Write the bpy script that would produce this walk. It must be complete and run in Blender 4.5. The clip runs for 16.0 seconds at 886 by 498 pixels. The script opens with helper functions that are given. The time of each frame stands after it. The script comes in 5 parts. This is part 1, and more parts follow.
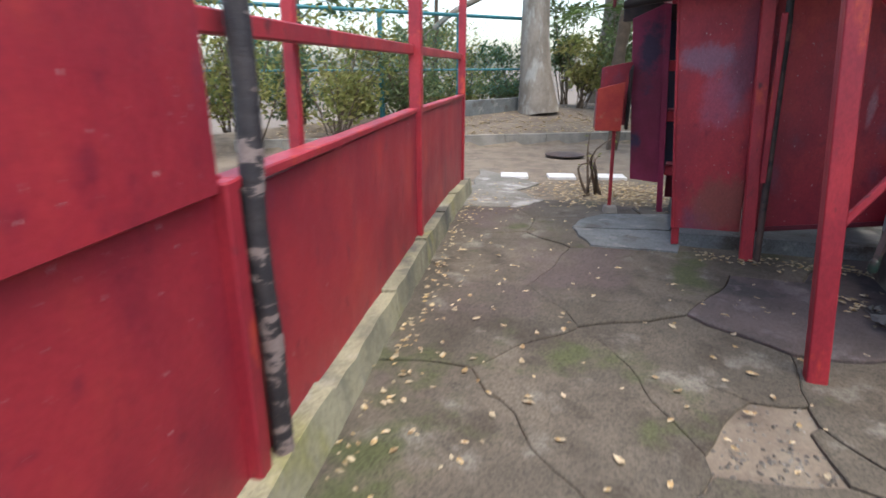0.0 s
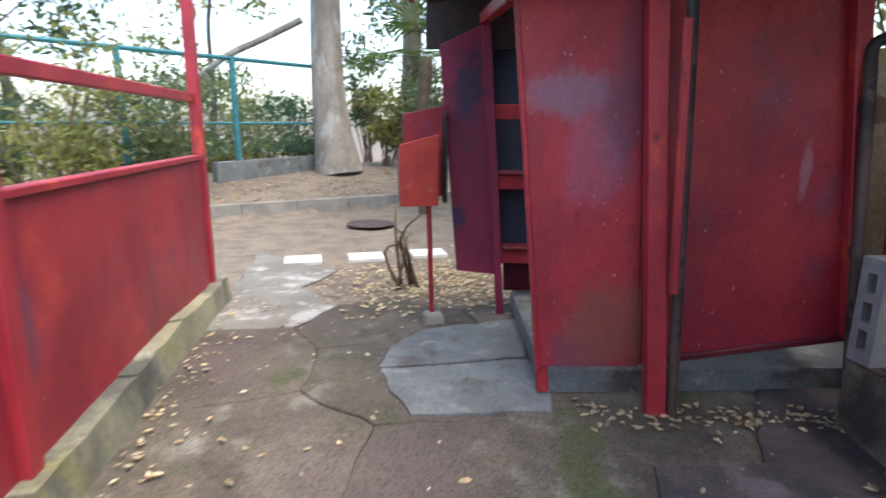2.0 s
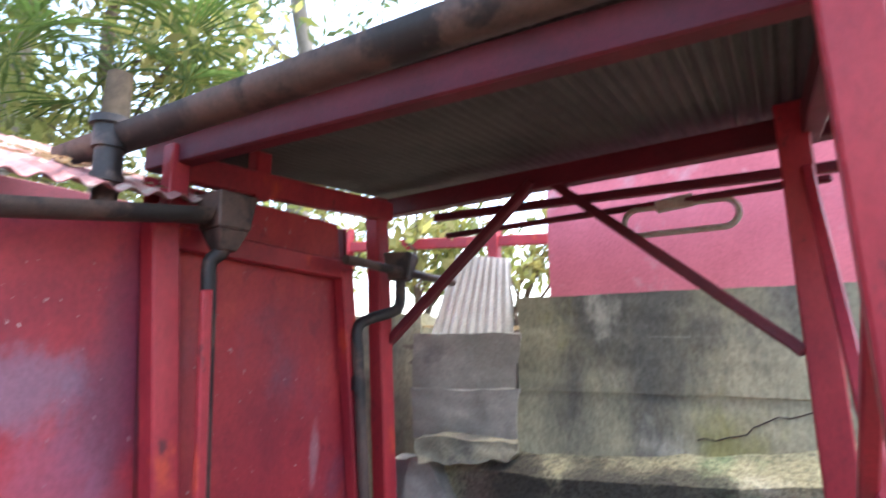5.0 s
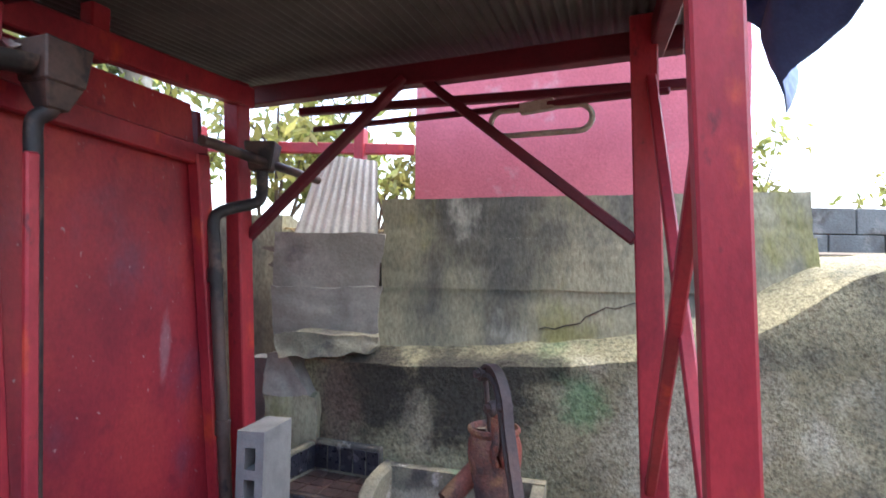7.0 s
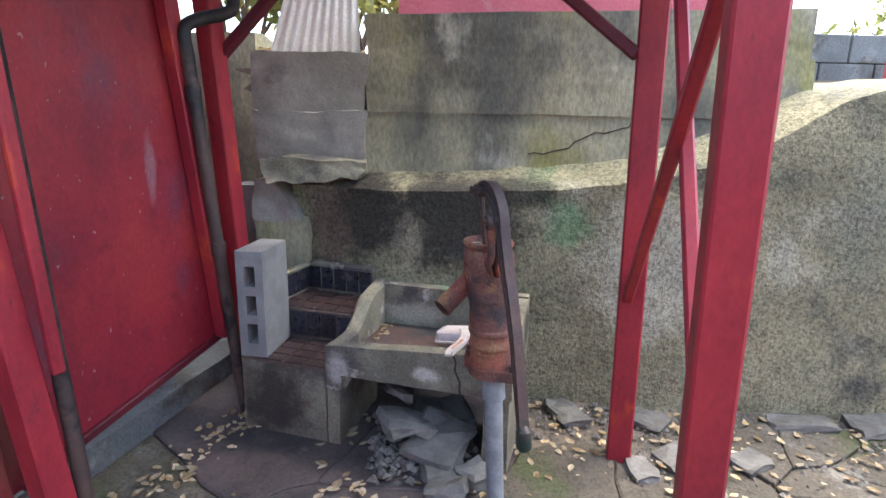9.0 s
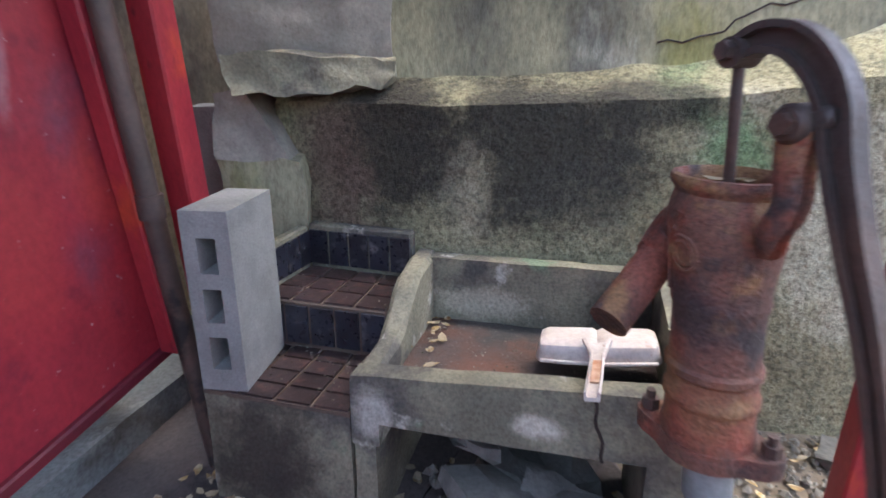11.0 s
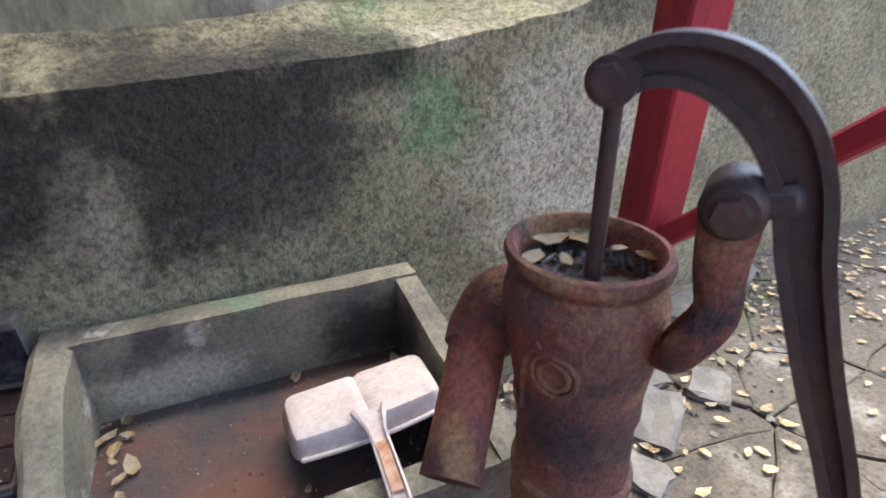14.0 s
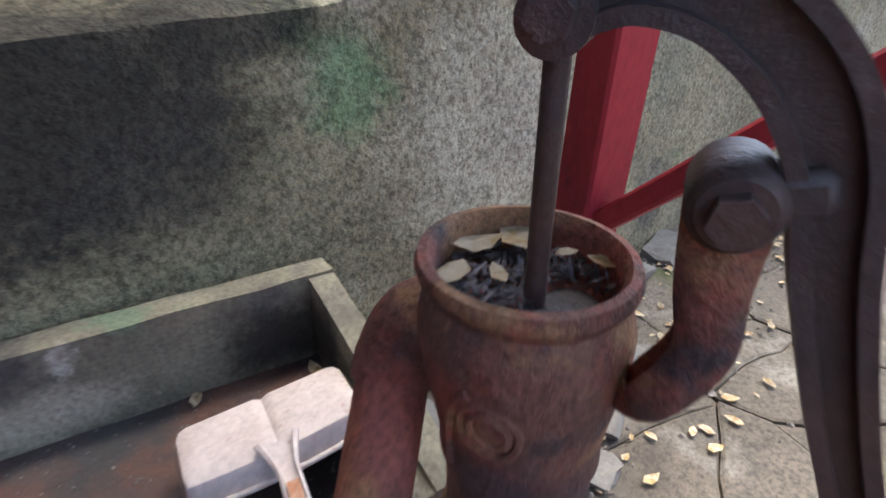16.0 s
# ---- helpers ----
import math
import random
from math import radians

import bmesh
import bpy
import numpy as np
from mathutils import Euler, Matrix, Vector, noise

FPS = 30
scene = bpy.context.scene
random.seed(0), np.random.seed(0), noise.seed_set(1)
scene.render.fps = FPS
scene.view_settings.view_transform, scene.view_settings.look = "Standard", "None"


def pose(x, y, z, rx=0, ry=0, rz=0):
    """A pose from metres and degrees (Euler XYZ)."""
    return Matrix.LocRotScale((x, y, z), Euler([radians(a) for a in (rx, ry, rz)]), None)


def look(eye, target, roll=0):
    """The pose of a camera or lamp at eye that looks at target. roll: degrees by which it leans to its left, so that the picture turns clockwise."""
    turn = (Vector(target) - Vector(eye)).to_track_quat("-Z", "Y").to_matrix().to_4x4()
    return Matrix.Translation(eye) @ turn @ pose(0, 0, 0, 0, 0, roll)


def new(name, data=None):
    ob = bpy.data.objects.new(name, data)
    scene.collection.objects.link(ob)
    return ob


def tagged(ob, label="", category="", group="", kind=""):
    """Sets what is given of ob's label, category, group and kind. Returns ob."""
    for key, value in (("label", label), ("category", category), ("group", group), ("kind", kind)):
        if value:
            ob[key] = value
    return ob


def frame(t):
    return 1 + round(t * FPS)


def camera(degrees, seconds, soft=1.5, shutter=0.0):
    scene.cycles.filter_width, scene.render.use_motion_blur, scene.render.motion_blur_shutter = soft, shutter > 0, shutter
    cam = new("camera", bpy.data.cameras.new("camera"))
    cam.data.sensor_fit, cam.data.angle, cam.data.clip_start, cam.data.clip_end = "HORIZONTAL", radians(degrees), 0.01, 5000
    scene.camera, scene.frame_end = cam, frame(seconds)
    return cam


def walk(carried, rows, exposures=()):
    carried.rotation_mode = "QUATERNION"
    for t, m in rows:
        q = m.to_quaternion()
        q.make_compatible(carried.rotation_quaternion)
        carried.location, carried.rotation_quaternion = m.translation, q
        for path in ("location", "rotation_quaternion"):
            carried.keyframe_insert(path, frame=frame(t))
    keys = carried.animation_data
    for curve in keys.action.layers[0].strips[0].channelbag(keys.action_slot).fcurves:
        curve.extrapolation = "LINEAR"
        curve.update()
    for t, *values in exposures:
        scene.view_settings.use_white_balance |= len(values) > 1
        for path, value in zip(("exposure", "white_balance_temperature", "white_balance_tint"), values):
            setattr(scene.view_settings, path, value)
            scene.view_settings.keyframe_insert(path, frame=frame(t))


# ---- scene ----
cam = camera(77.3, 16.0, 1.5, 0.4)
PATH = [
    (0, (0.108, -0.062, 1.3), (0.086, 1.835, 0.668), 0),
    (0.5, (0.24, 0.499, 1.27), (0.36, 2.407, 0.683), -0.5),
    (1, (0.378, 0.951, 1.235), (0.67, 2.859, 0.713), -0.4),
    (1.5, (0.505, 1.352, 1.231), (0.908, 3.249, 0.741), -0.4),
    (2, (0.597, 1.727, 1.227), (1.21, 3.579, 0.782), 0.3),
    (2.5, (0.777, 2.052, 1.187), (1.716, 3.768, 0.771), 0),
    (3, (0.947, 2.341, 1.201), (2.13, 3.905, 0.808), 0.2),
    (3.5, (0.918, 2.466, 1.277), (2.378, 3.807, 1.011), 0.6),
    (4, (0.809, 2.413, 1.321), (2.482, 3.5, 1.195), 0.7),
    (4.5, (0.768, 2.371, 1.409), (2.589, 3.194, 1.502), 0.5),
    (5, (0.732, 2.386, 1.43), (2.64, 2.875, 1.778), 0.2),
    (5.2, (0.727, 2.396, 1.429), (2.649, 2.768, 1.838), 0.2),
    (7.3, (0.739, 2.417, 1.281), (2.738, 2.347, 1.303), 1),
    (7.5, (0.746, 2.446, 1.267), (2.743, 2.365, 1.204), 1),
    (8, (0.763, 2.5, 1.255), (2.747, 2.412, 1.018), 1.1),
    (8.5, (0.752, 2.491, 1.25), (2.717, 2.399, 0.891), 1.1),
    (9, (0.74, 2.47, 1.243), (2.682, 2.367, 0.772), 1.1),
    (9.2, (0.74, 2.473, 1.239), (2.676, 2.363, 0.745), 1.1),
    (11.3, (1.745, 2.684, 1.02), (3.616, 2.484, 0.34), 0.4),
    (11.5, (1.827, 2.66, 1.019), (3.682, 2.392, 0.318), 0.2),
    (12, (1.914, 2.629, 1.017), (3.707, 2.175, 0.258), 0.3),
    (12.5, (1.933, 2.637, 0.978), (3.626, 2.009, 0.12), 0.5),
    (13, (1.952, 2.625, 0.999), (3.515, 1.8, 0.063), 0.4),
    (13.5, (1.977, 2.639, 1.033), (3.4, 1.591, 0.096), 0.6),
    (14, (2.009, 2.63, 1.116), (3.317, 1.436, 0.188), 0.8),
    (14.5, (2.008, 2.646, 1.153), (3.242, 1.367, 0.236), 0.6),
    (15, (1.999, 2.662, 1.138), (3.175, 1.343, 0.201), 0.6),
    (15.5, (2.01, 2.651, 1.115), (3.147, 1.322, 0.144), 0.6),
    (16, (2.079, 2.524, 1.079), (3.198, 1.202, 0.078), 1.6),
]
EXPOSURE = [(0, 1.85), (2, 2.25), (4, 3.3), (5.2, 3.25), (7.3, 3.05), (9.2, 3.1), (11.3, 3.25), (13, 3.2), (14.5, 3.0), (16, 2.85)]
walk(cam, [(t, look(eye, target, roll)) for t, eye, target, roll in PATH], EXPOSURE)

# ---- world, sun, exposure ----
world = bpy.data.worlds.new("world")
scene.world = world
world.use_nodes = True
_n = world.node_tree.nodes
sky = _n.new("ShaderNodeTexSky")
sky.sky_type = "NISHITA"
sky.sun_disc = False
sky.sun_elevation, sky.sun_rotation = radians(70), radians(150)
sky.air_density, sky.dust_density, sky.ozone_density = 1.0, 2.8, 0.8
_n["Background"].inputs[1].default_value = 0.15
world.node_tree.links.new(sky.outputs[0], _n["Background"].inputs[0])
sun_data = bpy.data.lights.new("sun", "SUN")
sun_data.energy, sun_data.angle, sun_data.color = 0.7, radians(50), (1.0, 0.95, 0.87)
sun_lamp = new("sun", sun_data)
sun_lamp.matrix_world = look((2.9, -5, 16), (0, 0, 0))


# ---- materials ----
def mat(name, base, second=None, rough=0.7, metal=0.0, scale=6.0, spots=(), bump=0.2, grain=90.0, mix=0.5, streak=1.0, island=0.0, obj=0.0, translucent=0.0, spec=0.35, blobs=(), gk=0.72, gr=(0.25, 0.8), relief=0.006):
    """Procedural paint, stone or metal: two scales of variation, patches of other colours, bump, grain."""
    m = bpy.data.materials.new(name)
    m.use_nodes = True
    nt = m.node_tree
    N, K = nt.nodes, nt.links
    b = N["Principled BSDF"]
    tc = N.new("ShaderNodeTexCoord")
    mp = N.new("ShaderNodeMapping")
    mp.inputs["Scale"].default_value = (1, 1, 1 / streak)
    geo = N.new("ShaderNodeNewGeometry")
    K.new(geo.outputs["Position"], mp.inputs[0])
    vec = mp.outputs[0]

    def ns(s, d=6, r=0.6, off=0.0):
        n = N.new("ShaderNodeTexNoise")
        n.noise_dimensions = "4D"
        n.inputs["W"].default_value = off
        n.inputs["Scale"].default_value, n.inputs["Detail"].default_value, n.inputs["Roughness"].default_value = s, d, r
        K.new(vec, n.inputs["Vector"])
        return n.outputs[0]

    def ramp(src, lo, hi):
        r = N.new("ShaderNodeMapRange")
        r.interpolation_type = "SMOOTHSTEP"
        r.inputs[1].default_value, r.inputs[2].default_value = lo, hi
        K.new(src, r.inputs[0])
        return r.outputs[0]

    def blend(fac, a, c, mode="MIX"):
        x = N.new("ShaderNodeMix")
        x.data_type, x.blend_type = "RGBA", mode
        if isinstance(fac, float):
            x.inputs[0].default_value = fac
        else:
            K.new(fac, x.inputs[0])
        for sock, v in ((x.inputs[6], a), (x.inputs[7], c)):
            if isinstance(v, tuple):
                sock.default_value = (*v[:3], 1)
            else:
                K.new(v, sock)
        return x.outputs[2]

    second = second or tuple(v * 0.7 for v in base)
    col = blend(ramp(ns(scale), 0.5 - mix * 0.26, 0.5 + mix * 0.26), base, second)
    for i, (c, s, lo, hi) in enumerate(spots):
        col = blend(ramp(ns(s, off=3.7 * (i + 1)), lo - 0.07, hi - 0.06), col, c)
    for i, (centre, radii, c, k) in enumerate(blobs):
        v = N.new("ShaderNodeVectorMath")
        v.operation = "SUBTRACT"
        v.inputs[1].default_value = centre
        K.new(geo.outputs["Position"], v.inputs[0])
        v2 = N.new("ShaderNodeVectorMath")
        v2.operation = "DIVIDE"
        v2.inputs[1].default_value = radii
        K.new(v.outputs[0], v2.inputs[0])
        v3 = N.new("ShaderNodeVectorMath")
        v3.operation = "LENGTH"
        K.new(v2.outputs[0], v3.inputs[0])
        m1 = N.new("ShaderNodeMath")
        m1.operation = "MULTIPLY_ADD"
        m1.inputs[1].default_value = 2.6
        K.new(ns(7.0, 8, 0.75, 20 + i), m1.inputs[0])
        K.new(v3.outputs["Value"], m1.inputs[2])
        m2 = N.new("ShaderNodeMath")
        m2.operation = "MULTIPLY"
        m2.inputs[1].default_value = k
        m3 = ramp(m1.outputs[0], 2.55, 1.75)
        K.new(m3, m2.inputs[0])
        col = blend(m2.outputs[0], col, c)
    col = blend(ramp(ns(grain, 3, 0.7, 1.3), *gr), col, blend(1.0, col, (gk, gk, gk), "MULTIPLY"))
    if island or obj:
        src = geo.outputs["Random Per Island"]
        if obj:
            src = N.new("ShaderNodeObjectInfo").outputs["Random"]
        r = N.new("ShaderNodeMapRange")
        r.inputs[3].default_value, r.inputs[4].default_value = 1 - (island or obj), 1 + (island or obj) * 0.5
        K.new(src, r.inputs[0])
        v = N.new("ShaderNodeVectorMath")
        v.operation = "SCALE"
        K.new(col, v.inputs[0])
        K.new(r.outputs[0], v.inputs["Scale"])
        col = v.outputs[0]
    K.new(col, b.inputs["Base Color"])
    rr = N.new("ShaderNodeMapRange")
    rr.inputs[3].default_value, rr.inputs[4].default_value = max(0.05, rough - 0.15), min(1, rough + 0.15)
    K.new(ns(scale * 3, off=9), rr.inputs[0])
    K.new(rr.outputs[0], b.inputs["Roughness"])
    b.inputs["Metallic"].default_value = metal
    b.inputs["Specular IOR Level"].default_value = spec
    if bump:
        bp = N.new("ShaderNodeBump")
        bp.inputs["Strength"].default_value, bp.inputs["Distance"].default_value = bump, relief
        ad = N.new("ShaderNodeMath")
        K.new(ns(grain * 0.5, 5, 0.7, 5), ad.inputs[0])
        K.new(ns(scale * 3, 4, 0.6, 6), ad.inputs[1])
        K.new(ad.outputs[0], bp.inputs["Height"])
        K.new(bp.outputs[0], b.inputs["Normal"])
    if translucent:
        tr = N.new("ShaderNodeBsdfTranslucent")
        K.new(col, tr.inputs[0])
        mx = N.new("ShaderNodeMixShader")
        mx.inputs[0].default_value = translucent
        K.new(b.outputs[0], mx.inputs[1])
        K.new(tr.outputs[0], mx.inputs[2])
        K.new(mx.outputs[0], N["Material Output"].inputs[0])
    return m


RED = mat("red_paint", (0.35, 0.026, 0.036), (0.23, 0.017, 0.030), 0.5, scale=2.2, spots=(((0.16, 0.05, 0.08), 1.9, 0.60, 0.74), ((0.20, 0.016, 0.030), 14, 0.62, 0.76), ((0.40, 0.04, 0.038), 4.0, 0.60, 0.75), ((0.40, 0.28, 0.27), 60, 0.72, 0.76)), bump=0.35, streak=1.6, blobs=(((1.72, 3.66, 1.33), (0.18, 0.3, 0.10), (0.17, 0.15, 0.21), 0.55), ((1.82, 3.62, 1.08), (0.11, 0.3, 0.2), (0.27, 0.08, 0.13), 0.5), ((1.98, 3.56, 1.45), (0.12, 0.3, 0.35), (0.13, 0.018, 0.04), 0.7), ((1.95, 3.55, 0.42), (0.22, 0.3, 0.18), (0.20, 0.07, 0.05), 0.7), ((2.60, 3.30, 1.05), (0.02, 0.3, 0.13), (0.36, 0.22, 0.24), 0.5), ((2.52, 3.32, 0.75), (0.14, 0.3, 0.2), (0.40, 0.04, 0.04), 0.5)))
RED_POST = mat("red_post_paint", (0.36, 0.028, 0.038), (0.25, 0.018, 0.03), 0.48, scale=5, spots=(((0.46, 0.055, 0.03), 9, 0.64, 0.74), ((0.12, 0.02, 0.025), 14, 0.68, 0.76)), bump=0.2, streak=2)
ORANGE = mat("orange_red_paint", (0.46, 0.05, 0.028), (0.36, 0.03, 0.026), 0.5, scale=4, spots=(((0.40, 0.1, 0.06), 12, 0.66, 0.74),), bump=0.2)
PURPLE = mat("faded_purple_paint", (0.24, 0.022, 0.07), (0.17, 0.016, 0.045), 0.55, scale=2.5, spots=(((0.04, 0.03, 0.07), 3.0, 0.62, 0.72),), bump=0.2, blobs=(((1.78, 4.86, 1.42), (0.09, 0.3, 0.25), (0.025, 0.022, 0.05), 0.9),))
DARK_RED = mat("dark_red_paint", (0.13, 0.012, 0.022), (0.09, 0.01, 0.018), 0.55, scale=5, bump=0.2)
BLUE = mat("dark_blue_board", (0.018, 0.03, 0.055), (0.03, 0.04, 0.06), 0.6, scale=4)
BLACK = mat("black_weathered", (0.018, 0.015, 0.014), (0.04, 0.025, 0.02), 0.6, scale=14, bump=0.4)
PINK = mat("pink_plaster", (0.62, 0.16, 0.19), (0.52, 0.125, 0.15), 0.8, scale=2, spots=(((0.55, 0.25, 0.27), 5, 0.62, 0.74),), bump=0.3)
CONC = mat("mossy_concrete", (0.34, 0.32, 0.21), (0.23, 0.22, 0.145), 0.9, scale=2.2, spots=(((0.10, 0.10, 0.085), 1.6, 0.54, 0.68), ((0.26, 0.25, 0.10), 2.4, 0.6, 0.72), ((0.42, 0.41, 0.34), 3.3, 0.64, 0.76)), bump=0.6, grain=70, streak=2.2, gk=0.5)
WALLC = mat("stained_retaining_concrete", (0.36, 0.33, 0.20), (0.24, 0.225, 0.135), 0.92, scale=2.6, spots=(((0.43, 0.41, 0.30), 2.6, 0.58, 0.76), ((0.17, 0.22, 0.11), 2.1, 0.66, 0.76), ((0.10, 0.10, 0.08), 1.6, 0.62, 0.76)), bump=1.0, grain=85, mix=0.8, gk=0.40, gr=(0.38, 0.68), relief=0.018, blobs=(
    ((3.0, 2.70, 0.86), (0.4, 0.22, 0.24), (0.028, 0.024, 0.020), 0.92), ((2.96, 2.33, 0.83), (0.4, 0.31, 0.23), (0.030, 0.028, 0.025), 0.9), ((2.92, 2.06, 0.94), (0.4, 0.22, 0.07), (0.04, 0.038, 0.03), 0.85), ((2.95, 2.20, 0.72), (0.4, 0.15, 0.14), (0.07, 0.068, 0.055), 0.6), ((3.05, 2.86, 0.78), (0.4, 0.13, 0.28), (0.16, 0.115, 0.085), 0.85),
    ((2.99, 2.50, 0.70), (0.4, 0.06, 0.17), (0.40, 0.36, 0.25), 0.45), ((2.89, 1.87, 0.83), (0.4, 0.085, 0.11), (0.10, 0.26, 0.11), 0.6), ((2.83, 1.52, 0.66), (0.4, 0.25, 0.32), (0.50, 0.48, 0.36), 0.7), ((2.80, 1.30, 1.03), (0.4, 0.3, 0.06), (0.10, 0.10, 0.075), 0.6), ((2.70, 0.75, 0.85), (0.4, 0.16, 0.3), (0.17, 0.18, 0.13), 0.6)))
GREYC = mat("grey_concrete", (0.28, 0.26, 0.22), (0.20, 0.185, 0.155), 0.9, scale=4, spots=(((0.15, 0.13, 0.12), 3, 0.62, 0.74),), bump=0.5)
BLOCKC = mat("cinder_block_grey", (0.26, 0.255, 0.24), (0.20, 0.195, 0.185), 0.95, scale=8, spots=(((0.28, 0.18, 0.14), 6, 0.68, 0.78),), bump=0.6, grain=220)
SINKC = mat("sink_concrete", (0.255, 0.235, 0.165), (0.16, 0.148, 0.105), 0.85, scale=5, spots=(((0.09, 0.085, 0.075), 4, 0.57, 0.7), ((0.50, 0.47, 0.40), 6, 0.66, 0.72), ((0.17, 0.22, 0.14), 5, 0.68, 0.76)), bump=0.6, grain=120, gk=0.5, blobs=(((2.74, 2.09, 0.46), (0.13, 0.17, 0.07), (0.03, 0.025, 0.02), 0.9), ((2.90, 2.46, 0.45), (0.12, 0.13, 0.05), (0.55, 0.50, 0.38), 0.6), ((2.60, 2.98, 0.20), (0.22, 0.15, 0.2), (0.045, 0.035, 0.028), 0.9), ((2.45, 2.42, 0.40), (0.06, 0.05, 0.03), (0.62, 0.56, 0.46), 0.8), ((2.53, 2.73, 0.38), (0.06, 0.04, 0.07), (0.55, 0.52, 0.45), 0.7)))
# blobs: black around the dustpan, orange beside it, grey along the back
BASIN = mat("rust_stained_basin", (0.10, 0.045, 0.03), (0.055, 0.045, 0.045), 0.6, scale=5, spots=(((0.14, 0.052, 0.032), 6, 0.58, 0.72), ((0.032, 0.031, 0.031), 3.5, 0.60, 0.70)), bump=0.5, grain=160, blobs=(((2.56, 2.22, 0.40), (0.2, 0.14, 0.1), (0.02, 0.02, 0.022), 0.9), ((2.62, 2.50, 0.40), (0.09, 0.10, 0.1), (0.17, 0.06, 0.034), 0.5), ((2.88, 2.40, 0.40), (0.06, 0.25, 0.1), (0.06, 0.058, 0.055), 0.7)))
SLAB = mat("worn_paving_concrete", (0.135, 0.115, 0.085), (0.085, 0.074, 0.055), 0.85, scale=1.9, spots=(((0.07, 0.058, 0.042), 3.1, 0.54, 0.7), ((0.20, 0.185, 0.15), 4.2, 0.62, 0.76), ((0.075, 0.085, 0.035), 2.3, 0.62, 0.74), ((0.11, 0.085, 0.075), 1.1, 0.6, 0.72)), bump=0.7, grain=95, obj=0.12, gk=0.4, gr=(0.35, 0.72))
SLAB_PALE = mat("pale_dry_paving", (0.235, 0.225, 0.195), (0.165, 0.155, 0.13), 0.85, scale=2.2, spots=(((0.17, 0.155, 0.13), 3.1, 0.58, 0.7), ((0.42, 0.41, 0.38), 4.0, 0.6, 0.74)), bump=0.5, grain=95, obj=0.15, gk=0.5)
SLAB_PLUM = mat("purple_brown_paving", (0.112, 0.088, 0.080), (0.078, 0.063, 0.057), 0.8, scale=2.4, spots=(((0.05, 0.045, 0.043), 3.1, 0.56, 0.7), ((0.15, 0.125, 0.12), 5.0, 0.62, 0.74)), bump=0.5, grain=95, obj=0.1, gk=0.5)
BLUECONC = mat("pale_blue_grey_concrete", (0.185, 0.20, 0.195), (0.13, 0.14, 0.135), 0.85, scale=3, spots=(((0.10, 0.095, 0.08), 5, 0.58, 0.72), ((0.26, 0.26, 0.24), 7, 0.62, 0.74)), bump=0.6, gk=0.5)
SOIL = mat("leafy_soil", (0.19, 0.155, 0.115), (0.125, 0.10, 0.075), 0.95, scale=3, spots=(((0.19, 0.16, 0.12), 6, 0.58, 0.7),), bump=0.9, grain=60)
RUBBLE = mat("broken_concrete", (0.175, 0.168, 0.148), (0.12, 0.115, 0.10), 0.9, scale=12, bump=0.6, obj=0.25)
GRIT = mat("grit", (0.21, 0.195, 0.165), (0.11, 0.10, 0.085), 0.9, scale=15, bump=0.3, island=0.45)
LEAF_DRY = mat("fallen_leaf", (0.46, 0.33, 0.14), (0.30, 0.19, 0.09), 0.75, scale=25, spots=(((0.50, 0.42, 0.28), 40, 0.5, 0.6),), bump=0.1, island=0.5, translucent=0.2)
TILE = mat("dark_glazed_tile", (0.045, 0.026, 0.025), (0.028, 0.018, 0.02), 0.35, scale=20, spots=(((0.12, 0.06, 0.05), 30, 0.6, 0.72),), bump=0.15, obj=0.3, spec=0.5)
TILE_V = mat("black_glazed_tile", (0.022, 0.024, 0.036), (0.014, 0.014, 0.02), 0.3, scale=20, spots=(((0.09, 0.085, 0.09), 25, 0.62, 0.74),), bump=0.1, obj=0.3, spec=0.5)
GROUT = mat("brown_grout", (0.12, 0.085, 0.062), (0.085, 0.062, 0.05), 0.9, scale=20, bump=0.4)
RUST = mat("rusted_cast_iron", (0.185, 0.082, 0.058), (0.105, 0.056, 0.046), 0.68, 0.1, scale=11, spots=(((0.28, 0.075, 0.048), 8, 0.55, 0.7), ((0.055, 0.042, 0.042), 9, 0.56, 0.68), ((0.27, 0.145, 0.07), 15, 0.60, 0.72)), bump=0.9, grain=170, gk=0.45, gr=(0.35, 0.75), blobs=(((2.20, 2.31, 0.73), (0.06, 0.06, 0.05), (0.05, 0.038, 0.04), 0.8), ((2.25, 2.32, 0.63), (0.06, 0.06, 0.06), (0.30, 0.15, 0.06), 0.7), ((2.19, 2.27, 0.60), (0.06, 0.06, 0.05), (0.25, 0.13, 0.06), 0.6), ((2.30, 2.33, 0.74), (0.06, 0.06, 0.07), (0.33, 0.09, 0.06), 0.6)))
IRON = mat("dark_iron", (0.065, 0.050, 0.047), (0.10, 0.06, 0.048), 0.5, 0.25, scale=10, spots=(((0.13, 0.08, 0.068), 7, 0.60, 0.74), ((0.02, 0.045, 0.035), 5, 0.62, 0.72)), bump=0.4, grain=130)
PIPE = mat("brown_drainpipe", (0.10, 0.062, 0.05), (0.06, 0.042, 0.036), 0.55, scale=7, spots=(((0.02, 0.018, 0.018), 5, 0.55, 0.62),), bump=0.25)
STRIPE = mat("weathered_black_pole", (0.025, 0.022, 0.024), (0.04, 0.034, 0.034), 0.6, scale=9, spots=(((0.22, 0.17, 0.15), 11, 0.62, 0.66),), bump=0.5, streak=0.5)
SHEET = mat("corrugated_underside", (0.075, 0.068, 0.06), (0.05, 0.046, 0.042), 0.6, scale=4, bump=0.2)
